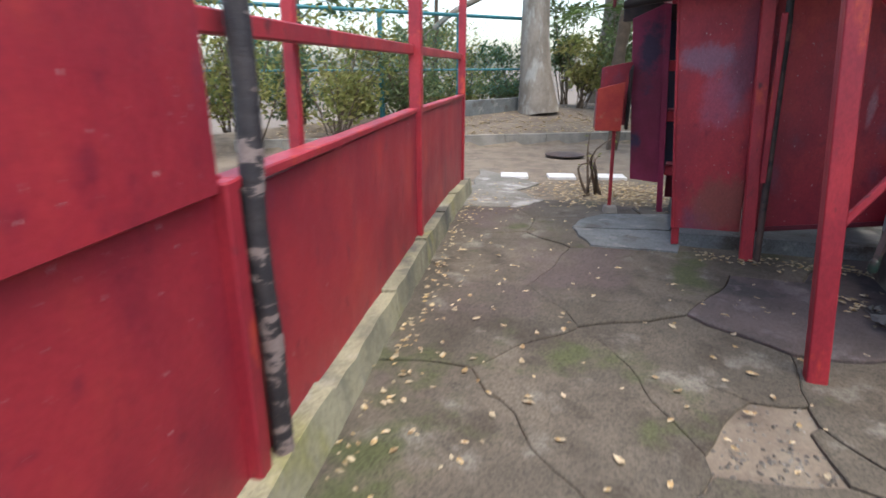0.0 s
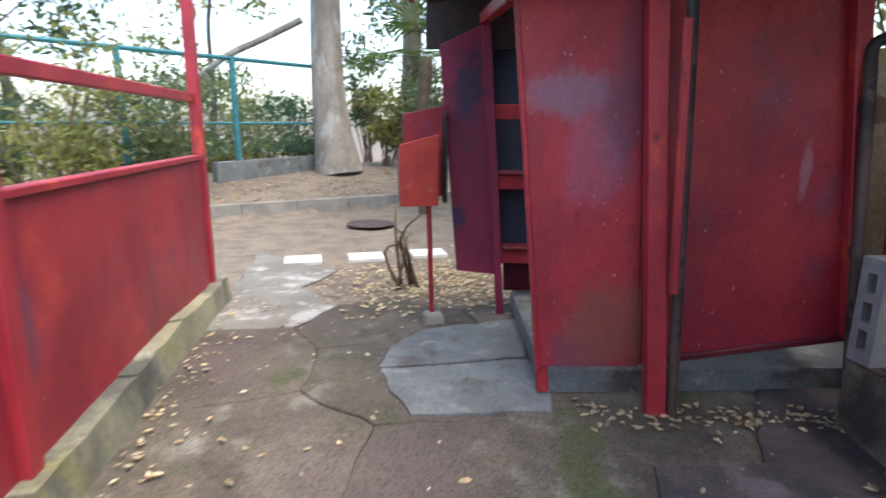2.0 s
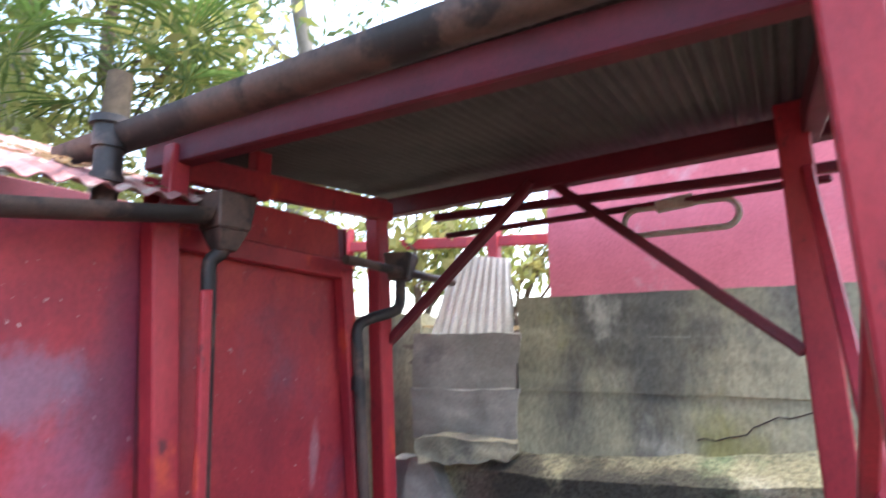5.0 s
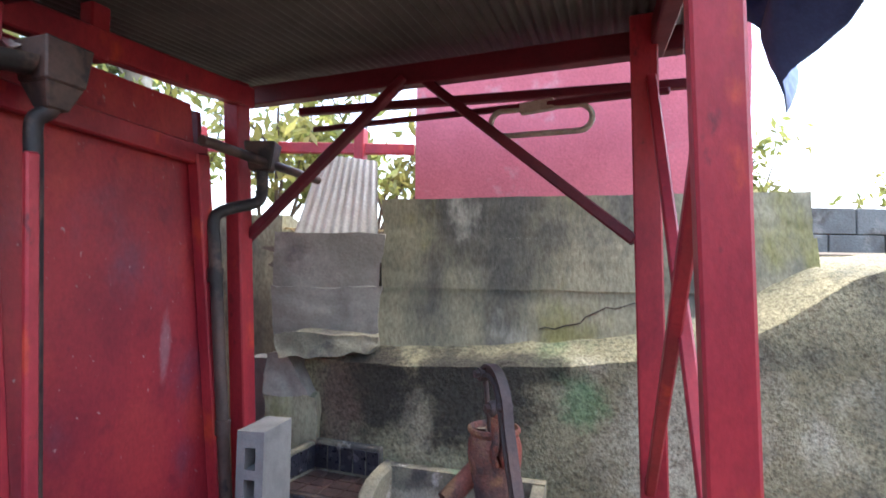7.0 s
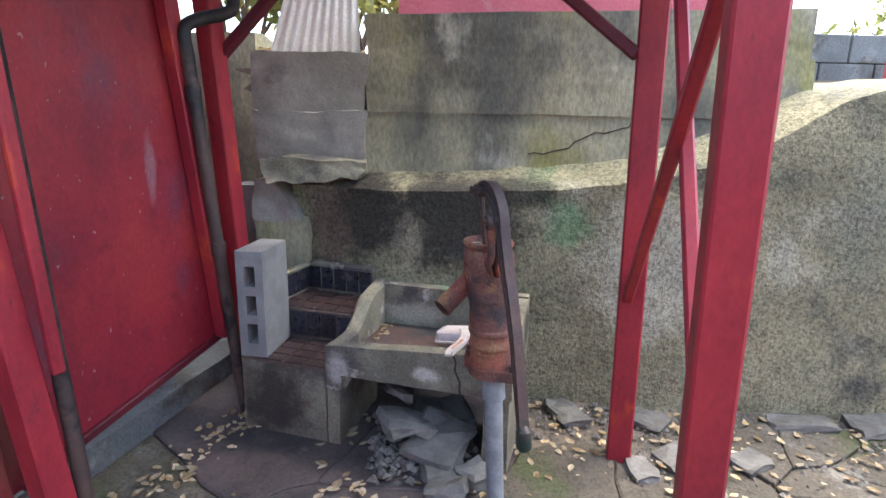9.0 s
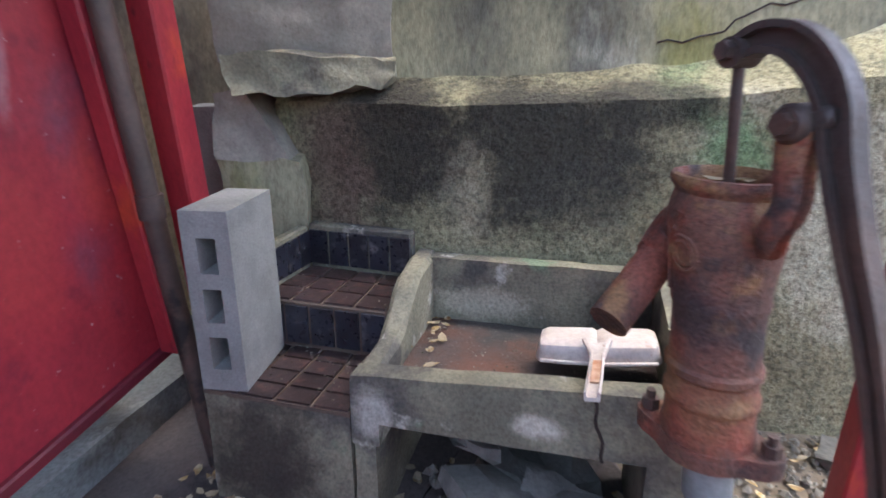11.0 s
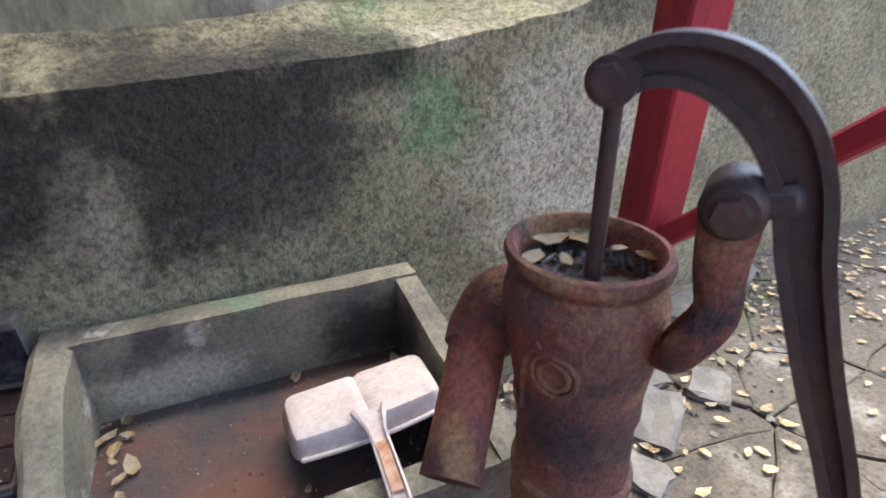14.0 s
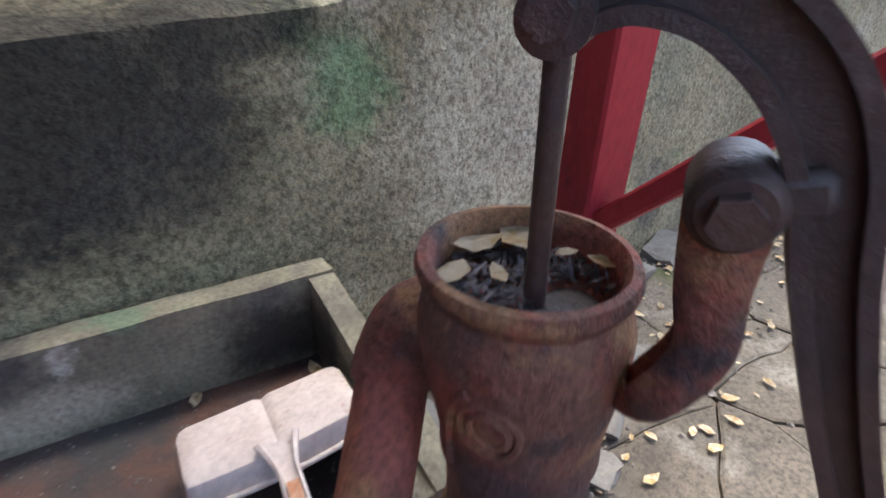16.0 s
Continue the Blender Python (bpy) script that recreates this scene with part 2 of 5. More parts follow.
SHEET_RED = mat("faded_red_roof_sheet", (0.34, 0.17, 0.16), (0.24, 0.09, 0.09), 0.65, scale=5, spots=(((0.4, 0.33, 0.27), 8, 0.58, 0.7),), bump=0.3)
SHEET_W = mat("white_corrugated_sheet", (0.75, 0.73, 0.68), (0.62, 0.60, 0.55), 0.5, scale=6, spots=(((0.60, 0.45, 0.15), 3, 0.66, 0.74),), bump=0.1)
PLASTIC = mat("grubby_white_plastic", (0.60, 0.53, 0.48), (0.52, 0.45, 0.40), 0.45, scale=14, spots=(((0.45, 0.34, 0.28), 50, 0.66, 0.74),), bump=0.08)
STAIN = mat("stained_plastic", (0.42, 0.18, 0.09), (0.6, 0.42, 0.3), 0.5, scale=40, bump=0.1)
PVC = mat("grey_plastic_pipe", (0.26, 0.28, 0.28), (0.19, 0.20, 0.20), 0.5, scale=12, bump=0.1)
PALE = mat("pale_plastic_loop", (0.42, 0.40, 0.33), (0.32, 0.29, 0.23), 0.6, scale=15, bump=0.2)
TEAL = mat("teal_fence_paint", (0.04, 0.20, 0.22), (0.03, 0.14, 0.16), 0.5, scale=10, bump=0.1)
MESH = mat("green_mesh_wire", (0.03, 0.16, 0.14), (0.03, 0.12, 0.10), 0.5, scale=10, bump=0)
BARK = mat("pale_grey_bark", (0.27, 0.235, 0.19), (0.18, 0.155, 0.125), 0.9, scale=4, spots=(((0.34, 0.33, 0.29), 5, 0.58, 0.7),), bump=0.9, grain=40, streak=3)
TWIG = mat("brown_twig", (0.13, 0.095, 0.065), (0.09, 0.065, 0.045), 0.9, scale=10, bump=0.4)
LEAF_A = mat("evergreen_leaf", (0.10, 0.15, 0.055), (0.15, 0.19, 0.075), 0.45, scale=3, bump=0, island=0.5, translucent=0.55, spec=0.5)
LEAF_B = mat("yellow_green_leaf", (0.24, 0.28, 0.08), (0.32, 0.29, 0.10), 0.5, scale=2, bump=0, island=0.5, translucent=0.6)
PALM = mat("palm_leaf", (0.07, 0.13, 0.03), (0.10, 0.15, 0.035), 0.45, scale=4, bump=0, island=0.3, translucent=0.45)
WHITE = mat("pale_stone_plate", (0.62, 0.62, 0.60), (0.52, 0.52, 0.50), 0.8, scale=8, bump=0.2)
YSTICK = mat("pale_timber", (0.48, 0.38, 0.21), (0.36, 0.27, 0.15), 0.7, scale=15, bump=0.2)
TARP = mat("blue_tarpaulin", (0.03, 0.07, 0.22), (0.05, 0.10, 0.28), 0.45, scale=8, bump=0.3)
WEB = mat("dusty_fibre_debris", (0.05, 0.045, 0.05), (0.16, 0.14, 0.14), 0.9, scale=60, bump=0.6, island=0.5)


# ---- mesh helpers ----
def ob_mesh(name, verts, faces, material, parent=None, label="", smooth=False):
    me = bpy.data.meshes.new(name)
    me.from_pydata([tuple(v) for v in verts], [], faces)
    me.materials.append(material)
    if smooth:
        me.shade_smooth()
        me.set_sharp_from_angle(angle=radians(50))
    ob = new(name, me)
    ob.parent = parent
    if label:
        ob["label"] = label
    return ob


def part(name, bm, material, parent=None, label="", smooth=False):
    bmesh.ops.recalc_face_normals(bm, faces=bm.faces[:])
    me = bpy.data.meshes.new(name)
    bm.to_mesh(me)
    bm.free()
    me.materials.append(material)
    if smooth:
        me.shade_smooth()
        me.set_sharp_from_angle(angle=radians(38))
    ob = new(name, me)
    ob.parent = parent
    if label:
        ob["label"] = label
    return ob


def thing(name, label, category, group="", kind="", at=(0, 0, 0)):
    e = new(name)
    e.location = at
    return tagged(e, label, category, group, kind)


V = Vector


def hexa(bm, bot, top, bevel=0.0, seg=1):
    """A solid with four bottom and four top corners."""
    vs = [bm.verts.new(p) for p in (*bot, *top)]
    fs = [bm.faces.new([vs[i] for i in f]) for f in ((3, 2, 1, 0), (4, 5, 6, 7), (0, 1, 5, 4), (1, 2, 6, 5), (2, 3, 7, 6), (3, 0, 4, 7))]
    if bevel:
        es = list({e for f in fs for e in f.edges})
        bmesh.ops.bevel(bm, geom=es, offset=bevel, segments=seg, affect="EDGES", profile=0.6)
    return vs


def beam(bm, p, q, w, d, side=(0.944, -0.33, 0), bevel=0.005):
    """A timber from p to q, w wide along side and d deep."""
    p, q = V(p), V(q)
    ax = (q - p).normalized()
    s = V(side)
    s = (s - ax * s.dot(ax)).normalized()
    u = ax.cross(s)
    c = [s * (w / 2 * i) + u * (d / 2 * j) for i, j in ((-1, -1), (1, -1), (1, 1), (-1, 1))]
    hexa(bm, [p + k for k in c], [q + k for k in c], bevel)


def board(bm, a, b, c, d, thick, n, bevel=0.004):
    """A board with corners a b c d, thick towards n."""
    n = V(n) * thick
    hexa(bm, [V(k) for k in (a, b, c, d)], [V(k) + n for k in (a, b, c, d)], bevel)


def tube(bm, pts, r, seg=12, cap=True, radii=None):
    pts = [V(p) for p in pts]
    rings = []
    prev = None
    for i, p in enumerate(pts):
        ax = (pts[min(i + 1, len(pts) - 1)] - pts[max(i - 1, 0)]).normalized()
        s = ax.orthogonal() if prev is None else (prev - ax * prev.dot(ax))
        s.normalize()
        prev = s
        u = ax.cross(s)
        rr = radii[i] if radii else r
        rings.append([bm.verts.new(p + (s * math.cos(k * math.tau / seg) + u * math.sin(k * math.tau / seg)) * rr) for k in range(seg)])
    for a, b in zip(rings, rings[1:]):
        for k in range(seg):
            bm.faces.new((a[k], a[(k + 1) % seg], b[(k + 1) % seg], b[k]))
    if cap:
        bm.faces.new(rings[0][::-1])
        bm.faces.new(rings[-1])
    return rings


def curve_pts(pts, n=8):
    """A smooth line through the points."""
    pts = [V(p) for p in pts]
    out = []
    for i in range(len(pts) - 1):
        a, b, c, d = pts[max(i - 1, 0)], pts[i], pts[i + 1], pts[min(i + 2, len(pts) - 1)]
        for k in range(n):
            t = k / n
            out.append(0.5 * (2 * b + (c - a) * t + (2 * a - 5 * b + 4 * c - d) * t * t + (3 * b - a - 3 * c + d) * t ** 3))
    return out + [pts[-1]]


def lathe(bm, prof, centre, seg=32, cap=False):
    cx, cy = centre
    rings = [[bm.verts.new((cx + r * math.cos(k * math.tau / seg), cy + r * math.sin(k * math.tau / seg), z)) for k in range(seg)] for r, z in prof]
    for a, b in zip(rings, rings[1:]):
        for k in range(seg):
            bm.faces.new((a[k], a[(k + 1) % seg], b[(k + 1) % seg], b[k]))
    if cap:
        bm.faces.new(rings[0][::-1])
        bm.faces.new(rings[-1])


def rough_up(bm, amount, scale):
    for v in bm.verts:
        v.co += V(noise.noise_vector(v.co * scale)) * amount + V(noise.noise_vector(v.co * scale * 3.1)) * amount * 0.5


def box_grid(bm, bot, top, cuts):
    hexa(bm, bot, top)
    bmesh.ops.subdivide_edges(bm, edges=bm.edges[:], cuts=cuts, use_grid_fill=True)


# directions of the hut's front: along it, and back into it
A, B = V((0.937, -0.349, 0)), V((0.349, 0.937, 0))
HUT0 = V((1.713, 3.661, 0))


def H(s, d, z):
    return HUT0 + A * s + B * d + V((0, 0, z))


def ground_z(x, y):
    t = min(1, max(0, (y - 3.8) / 3.0))
    z = 0.08 - 0.13 * t * t * (3 - 2 * t)
    if y > 9.7 + 0.2 * x:
        k = min(1, (y - 9.7 - 0.2 * x) / 2.6)
        z += 0.10 + 0.32 * k
    return z


# ---- ground: one sheet to the horizon ----
def grid_axis(lo, hi, step, far):
    core = list(np.arange(lo, hi + 1e-6, step))
    out, s = [], step
    while s < far:
        s *= 1.6
        out.append(s)
    return [lo - v for v in reversed(out)] + core + [hi + v for v in out]


gx, gy = grid_axis(-8, 8, 0.16, 500), grid_axis(-3, 15, 0.16, 500)
gv, gf = [], []
for y in gy:
    for x in gx:
        z = ground_z(x, y) - 0.016
        d = max(0.0, (y - 0.65 * x - 12.4))
        z -= min(6.0, d * 0.25)
        z += noise.noise((x * 1.3, y * 1.3, 0)) * 0.007 + noise.noise((x * 7, y * 7, 3)) * 0.006
        gv.append((x, y, z))
for j in range(len(gy) - 1):
    for i in range(len(gx) - 1):
        k = j * len(gx) + i
        gf.append((k, k + 1, k + 1 + len(gx), k + len(gx)))
tagged(ob_mesh("ground", gv, gf, SOIL, smooth=True), "brown trodden earth strewn with dry leaves", "ground", kind="structure")

# ---- left fence: kerb, posts, boards ----
FD = V((0.1435, 0.9896, 0))
FN = V((0.9896, -0.1435, 0))


def F(y, off=0.0, z=0.0):
    return V((-0.09 + 0.145 * (y - 3.48), y, z)) + FN * off


kerb = thing("kerb", "worn cream concrete kerb with rounded top below the red fence", "kerb", kind="structure")
y0 = 0.3
for y1 in (1.62, 2.5, 3.32, 4.1, 4.75, 5.35, 5.86):
    bm = bmesh.new()
    h0 = ground_z(0, y0) + 0.15 + random.uniform(-0.015, 0.02)
    h1 = ground_z(0, y1) + 0.15 + random.uniform(-0.02, 0.025)
    box_grid(bm, [F(y0 + 0.004, -0.1, -0.1), F(y0 + 0.004, 0.115, -0.1), F(y1 - 0.004, 0.115, -0.1), F(y1 - 0.004, -0.1, -0.1)],
             [F(y0 + 0.004, -0.1, h0), F(y0 + 0.004, 0.075, h0), F(y1 - 0.004, 0.075, h1), F(y1 - 0.004, -0.1, h1)], 7)
    rough_up(bm, 0.011, 9)
    part("kerb_stone", bm, CONC, kerb, smooth=True)
    y0 = y1

fence = thing("board_fence", "red painted board fence with posts, cap and top rail", "fence")


def fence_board(y0, y1, z0a, z0b, z1a, z1b, off=0.0):
    bm = bmesh.new()
    board(bm, F(y0, off, z0a), F(y1, off, z0b), F(y1, off, z1b), F(y0, off, z1a), 0.022, FN)
    part("board", bm, RED, fence)


fence_board(1.21, 3.41, 0.13, 0.17, 1.0, 1.02, -0.02)
fence_board(3.47, 5.70, 0.16, 0.13, 1.02, 0.98, -0.02)
bm = bmesh.new()
beam(bm, F(1.21, -0.005, 1.035), F(2.0, -0.005, 1.035), 0.03, 0.075, (0, 0, 1))
beam(bm, F(2.03, -0.015, 1.03), F(3.40, -0.015, 1.035), 0.028, 0.065, (0, 0, 1))
part("cap", bm, RED_POST, fence)
bm = bmesh.new()
beam(bm, F(3.47, -0.01, 1.03), F(5.70, -0.01, 1.0), 0.03, 0.06, (0, 0, 1))
part("cap", bm, RED_POST, fence)
bm = bmesh.new()
beam(bm, F(-0.6, -0.03, 1.40), F(5.72, -0.03, 1.375), 0.055, 0.045, (0, 0, 1))
part("rail", bm, RED_POST, fence)
for y, w, zb, off in ((3.44, 0.075, 0.13, -0.005), (5.73, 0.07, 0.1, -0.01), (1.84, 0.042, 0.98, -0.09)):
    bm = bmesh.new()
    beam(bm, F(y, off, zb), F(y + 0.06, off, 2.5), w, w, tuple(FN))
    part("post", bm, RED_POST, fence)

near = thing("lapped_board_wall", "tall red painted wall of two lapped boards", "wall", kind="structure")
bm = bmesh.new()
board(bm, F(-2.0, -0.02, 0.06), F(1.20, -0.02, 0.06), F(1.20, -0.02, 1.06), F(-2.0, -0.02, 1.10), 0.022, FN)
part("lower_board", bm, RED, near)
bm = bmesh.new()
board(bm, F(-2.0, 0.012, 1.04), F(1.13, 0.012, 1.03), F(1.13, 0.012, 2.5), F(-2.0, 0.012, 2.5), 0.025, FN)
part("upper_board", bm, RED, near)
bm = bmesh.new()
beam(bm, F(1.18, 0.015, 0.08), F(1.18, 0.015, 1.05), 0.06, 0.05, tuple(FD))
part("stud", bm, RED_POST, near)
bm = bmesh.new()
tube(bm, [F(1.265 + 0.012 * math.sin(i), 0.045 + 0.004 * math.cos(i * 2), 0.06 + 2.45 * i / 14) for i in range(15)], 0.03, 14)
tagged(part("bamboo_pole", bm, STRIPE, smooth=True), "black weathered pole with pale worn bands beside the wall", "pole")

# ---- hut ----
hut = thing("storage_hut", "red painted leaning board hut with open shelves and drain gutter", "hut", at=(0, 0, 0))
NB = tuple(-B)


def hut_board(name, mt, c, thick=0.02, label=""):
    bm = bmesh.new()
    board(bm, *[H(*k) for k in c], thick, NB)
    return part(name, bm, mt, hut, label)


def hut_beam(name, mt, p, q, w, d, side=None, parent=None):
    bm = bmesh.new()
    beam(bm, H(*p), H(*q), w, d, side or tuple(A))
    return part(name, bm, mt, parent or hut)


hut_board("front_board", RED, ((-0.045, 0, 0.225), (0.37, 0, 0.235), (0.27, 0, 1.80), (-0.185, 0, 1.70)), label="red board with grey worn patches")
hut_board("front_board", RED, ((0.38, 0.02, 0.235), (1.245, 0.02, 0.385), (1.02, 0.02, 1.90), (0.28, 0.02, 1.90)))
hut_beam("edge_strip", RED_POST, (-0.05, -0.01, 0.225), (-0.19, -0.01, 1.70), 0.018, 0.05)
hut_beam("bottom_rail", DARK_RED, (0.40, 0.0, 0.25), (1.24, 0.0, 0.385), 0.03, 0.03, (0, 0, 1))
hut_beam("bottom_rail", DARK_RED, (-0.03, 0.0, 0.235), (0.36, 0.0, 0.245), 0.02, 0.03, (0, 0, 1))
hut_beam("post", RED_POST, (0.415, -0.12, 0.07), (0.295, -0.06, 1.80), 0.075, 0.07)
hut_beam("stud", RED_POST, (1.20, -0.03, 0.385), (1.03, -0.03, 1.72), 0.06, 0.05)
hut_beam("corner_post", RED_POST, (1.43, 0.03, 0.06), (1.24, 0.0, 2.05), 0.075, 0.07)
hut_beam("top_rail", RED_POST, (0.30, -0.03, 1.735), (1.06, -0.03, 1.715), 0.07, 0.035, (0, 0, 1))
hut_beam("loose_batten", RED_POST, (0.425, -0.172, 0.60), (0.385, -0.165, 1.58), 0.032, 0.02)
hut_beam("foot", RED_POST, (-0.02, 0.02, 0.10), (-0.03, 0.02, 0.24), 0.05, 0.05)
# side with shelves
hut_beam("shelf_post", PURPLE, (-0.13, 1.14, 0.02), (-0.26, 1.13, 1.80), 0.05, 0.05)
hut_board("wing_board", PURPLE, ((-0.41, 1.15, 0.33), (-0.17, 1.15, 0.31), (-0.25, 1.15, 1.78), (-0.52, 1.15, 1.66)), label="faded purple board with dark stain")
hut_board("shelf_back", BLUE, ((-0.13, 1.28, 0.36), (0.95, 1.28, 0.36), (0.95, 1.28, 1.85), (-0.25, 1.28, 1.85)), label="dark blue back board of the shelves")
for z in (1.29, 0.88, 0.42):
    x1 = -0.13 - 0.13 * (z - 0.08) / 1.7
    hut_beam("shelf_rail", RED, (x1 + 0.025, 1.15, z), (0.9, 1.15, z), 0.085, 0.022, (0, 0, 1))
    if z < 1.2:
        bm = bmesh.new()
        board(bm, H(x1 + 0.03, 1.12, z + 0.045), H(0.9, 1.12, z + 0.045), H(0.9, 1.27, z + 0.045), H(x1 + 0.03, 1.27, z + 0.045), 0.018, (0, 0, 1))
        part("shelf", bm, DARK_RED, hut)
hut_beam("side_beam", RED_POST, (-0.20, 0.0, 1.69), (-0.27, 1.13, 1.80), 0.05, 0.06)
hut_beam("tie_stick", YSTICK, (-0.22, 0.42, 1.74), (-0.46, 0.32, 1.93), 0.022, 0.022)
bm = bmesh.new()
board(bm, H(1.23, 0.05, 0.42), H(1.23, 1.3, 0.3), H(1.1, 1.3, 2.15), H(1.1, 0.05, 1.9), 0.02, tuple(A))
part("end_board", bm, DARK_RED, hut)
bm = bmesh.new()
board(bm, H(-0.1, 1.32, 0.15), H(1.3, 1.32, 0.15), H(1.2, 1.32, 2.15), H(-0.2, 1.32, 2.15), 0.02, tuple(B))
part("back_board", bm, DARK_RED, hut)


def corrugated(name, corners, mt, pitch, depth, parent=None, thick=0.004, along=10):
    """A corrugated sheet over corners a b (low edge) c d; waves run across a to b."""
    a, b, c, d = [V(k) for k in corners]
    n = (b - a).cross(d - a).normalized()
    cols = max(8, int((b - a).length / pitch * 6))
    vs, fs = [], []
    for lay in (0, 1):
        for j in range(along + 1):
            for i in range(cols + 1):
                u, v = i / cols, j / along
                p = (a * (1 - u) + b * u) * (1 - v) + (d * (1 - u) + c * u) * v
                vs.append(p + n * (math.sin(i / 6 * math.tau) * depth + lay * thick))
    w = cols + 1
    off = w * (along + 1)
    for j in range(along):
        for i in range(cols):
            k = j * w + i
            fs.append((k, k + w, k + w + 1, k + 1))
            fs.append((off + k, off + k + 1, off + k + w + 1, off + k + w))
    for i in range(cols):
        fs.append((i, i + 1, off + i + 1, off + i))
        k = along * w + i
        fs.append((k + 1, k, off + k, off + k + 1))
    return ob_mesh(name, vs, fs, mt, parent, smooth=True)


corrugated("roof_sheet", (H(-0.55, -0.13, 1.76), H(0.42, -0.13, 1.83), H(0.42, 1.25, 2.30), H(-0.55, 1.25, 2.27)), SHEET_RED, 0.065, 0.009, hut)["label"] = "faded red corrugated roof sheet"
hut_board("gable_board", BLACK, ((-0.60, 1.19, 1.64), (0.05, 1.19, 1.64), (0.05, 1.19, 2.22), (-0.60, 1.19, 2.2)))
hut_beam("fascia", DARK_RED, (-0.56, -0.10, 1.72), (-0.62, 1.2, 2.12), 0.02, 0.16, (1, 0, 0))


def gutter(pts, r, parent, mt=PIPE, name="gutter"):
    """A half-round open gutter."""
    bm = bmesh.new()
    p, q = V(pts[0]), V(pts[1])
    ax = (q - p).normalized()
    s = ax.cross(V((0, 0, 1))).normalized()
    loops = []
    for e in (p, q):
        out = [e + s * r * math.cos(k * math.pi / 10) - V((0, 0, 1)) * r * math.sin(k * math.pi / 10) for k in range(11)]
        inn = [e + s * (r - 0.004) * math.cos(k * math.pi / 10) - V((0, 0, 1)) * (r - 0.004) * math.sin(k * math.pi / 10) for k in range(10, -1, -1)]
        loops.append([bm.verts.new(v) for v in out + inn])
    n = len(loops[0])
    for k in range(n):
        bm.faces.new((loops[0][k], loops[0][(k + 1) % n], loops[1][(k + 1) % n], loops[1][k]))
    bm.faces.new([loops[0][k] for k in range(11)])
    bm.faces.new([loops[1][k] for k in range(11)])
    return part(name, bm, mt, parent, smooth=True)


gutter((H(-0.50, -0.16, 1.665), H(0.37, -0.16, 1.80)), 0.042, hut)
bm = bmesh.new()
c0 = H(0.43, -0.16, 0)
for (z0, w0), (z1, w1) in (((1.69, 0.026), (1.75, 0.048)), ((1.75, 0.05), (1.85, 0.06))):
    hexa(bm, [c0 + A * (w0 * i) + B * (w0 * j) + V((0, 0, z0)) for i, j in ((-1, -1), (1, -1), (1, 1), (-1, 1))], [c0 + A * (w1 * i) + B * (w1 * j) + V((0, 0, z1)) for i, j in ((-1, -1), (1, -1), (1, 1), (-1, 1))], 0.004)
part("hopper", bm, PIPE, hut)
bm = bmesh.new()
tube(bm, curve_pts([H(0.43, -0.16, 1.72), H(0.425, -0.16, 1.69), H(0.405, -0.14, 1.66), H(0.405, -0.14, 1.60)], 5)[:-1] + [H(0.412 + 0.022 * i, -0.135, 1.54 - i * 0.49) for i in range(4)], 0.021, 14)
part("downpipe", bm, PIPE, hut, smooth=True)
bm = bmesh.new()
tube(bm, curve_pts([V((2.83, 3.10, 1.70)), V((2.83, 3.10, 1.60)), V((2.80, 3.12, 1.565)), V((2.74, 3.19, 1.535)), V((2.705, 3.225, 1.50)), V((2.70, 3.22, 1.42))], 5) + [V((2.725, 3.20, 1.05)), V((2.75, 3.175, 0.6)), V((2.78, 3.14, 0.07))], 0.022, 14)
part("downpipe", bm, PIPE, hut, smooth=True)
for z in (1.32, 0.78):
    bm = bmesh.new()
    k = (1.42 - z) / 1.35
    cc = V((2.70 + 0.08 * k, 3.22 - 0.08 * k, z))
    tube(bm, [cc, cc - V((0, 0, 0.05))], 0.027, 14)
    part("pipe_collar", bm, PIPE, hut, smooth=True)
bm = bmesh.new()
hexa(bm, [V((2.795, 3.06, 1.69)), V((2.86, 3.06, 1.69)), V((2.86, 3.14, 1.69)), V((2.795, 3.14, 1.69))], [V((2.78, 3.04, 1.80)), V((2.88, 3.04, 1.80)), V((2.88, 3.16, 1.80)), V((2.78, 3.16, 1.80))], 0.006)
part("hopper", bm, PIPE, hut)
bm = bmesh.new()
tube(bm, [V((2.5, 3.19, 1.73)), V((3.15, 2.96, 1.715))], 0.018, 10)
part("waste_pipe", bm, PIPE, hut, smooth=True)

bm = bmesh.new()
box_grid(bm, [H(-0.02, 0.03, 0), H(1.75, 0.16, 0), H(1.75, 1.5, 0), H(-0.05, 1.3, 0)], [H(-0.02, 0.04, 0.175), H(1.75, 0.17, 0.18), H(1.75, 1.5, 0.18), H(-0.05, 1.3, 0.16)], 8)
rough_up(bm, 0.006, 6)
tagged(part("hut_slab", bm, BLUECONC, smooth=True), "pale blue-grey concrete slab under the hut", "slab", kind="structure")

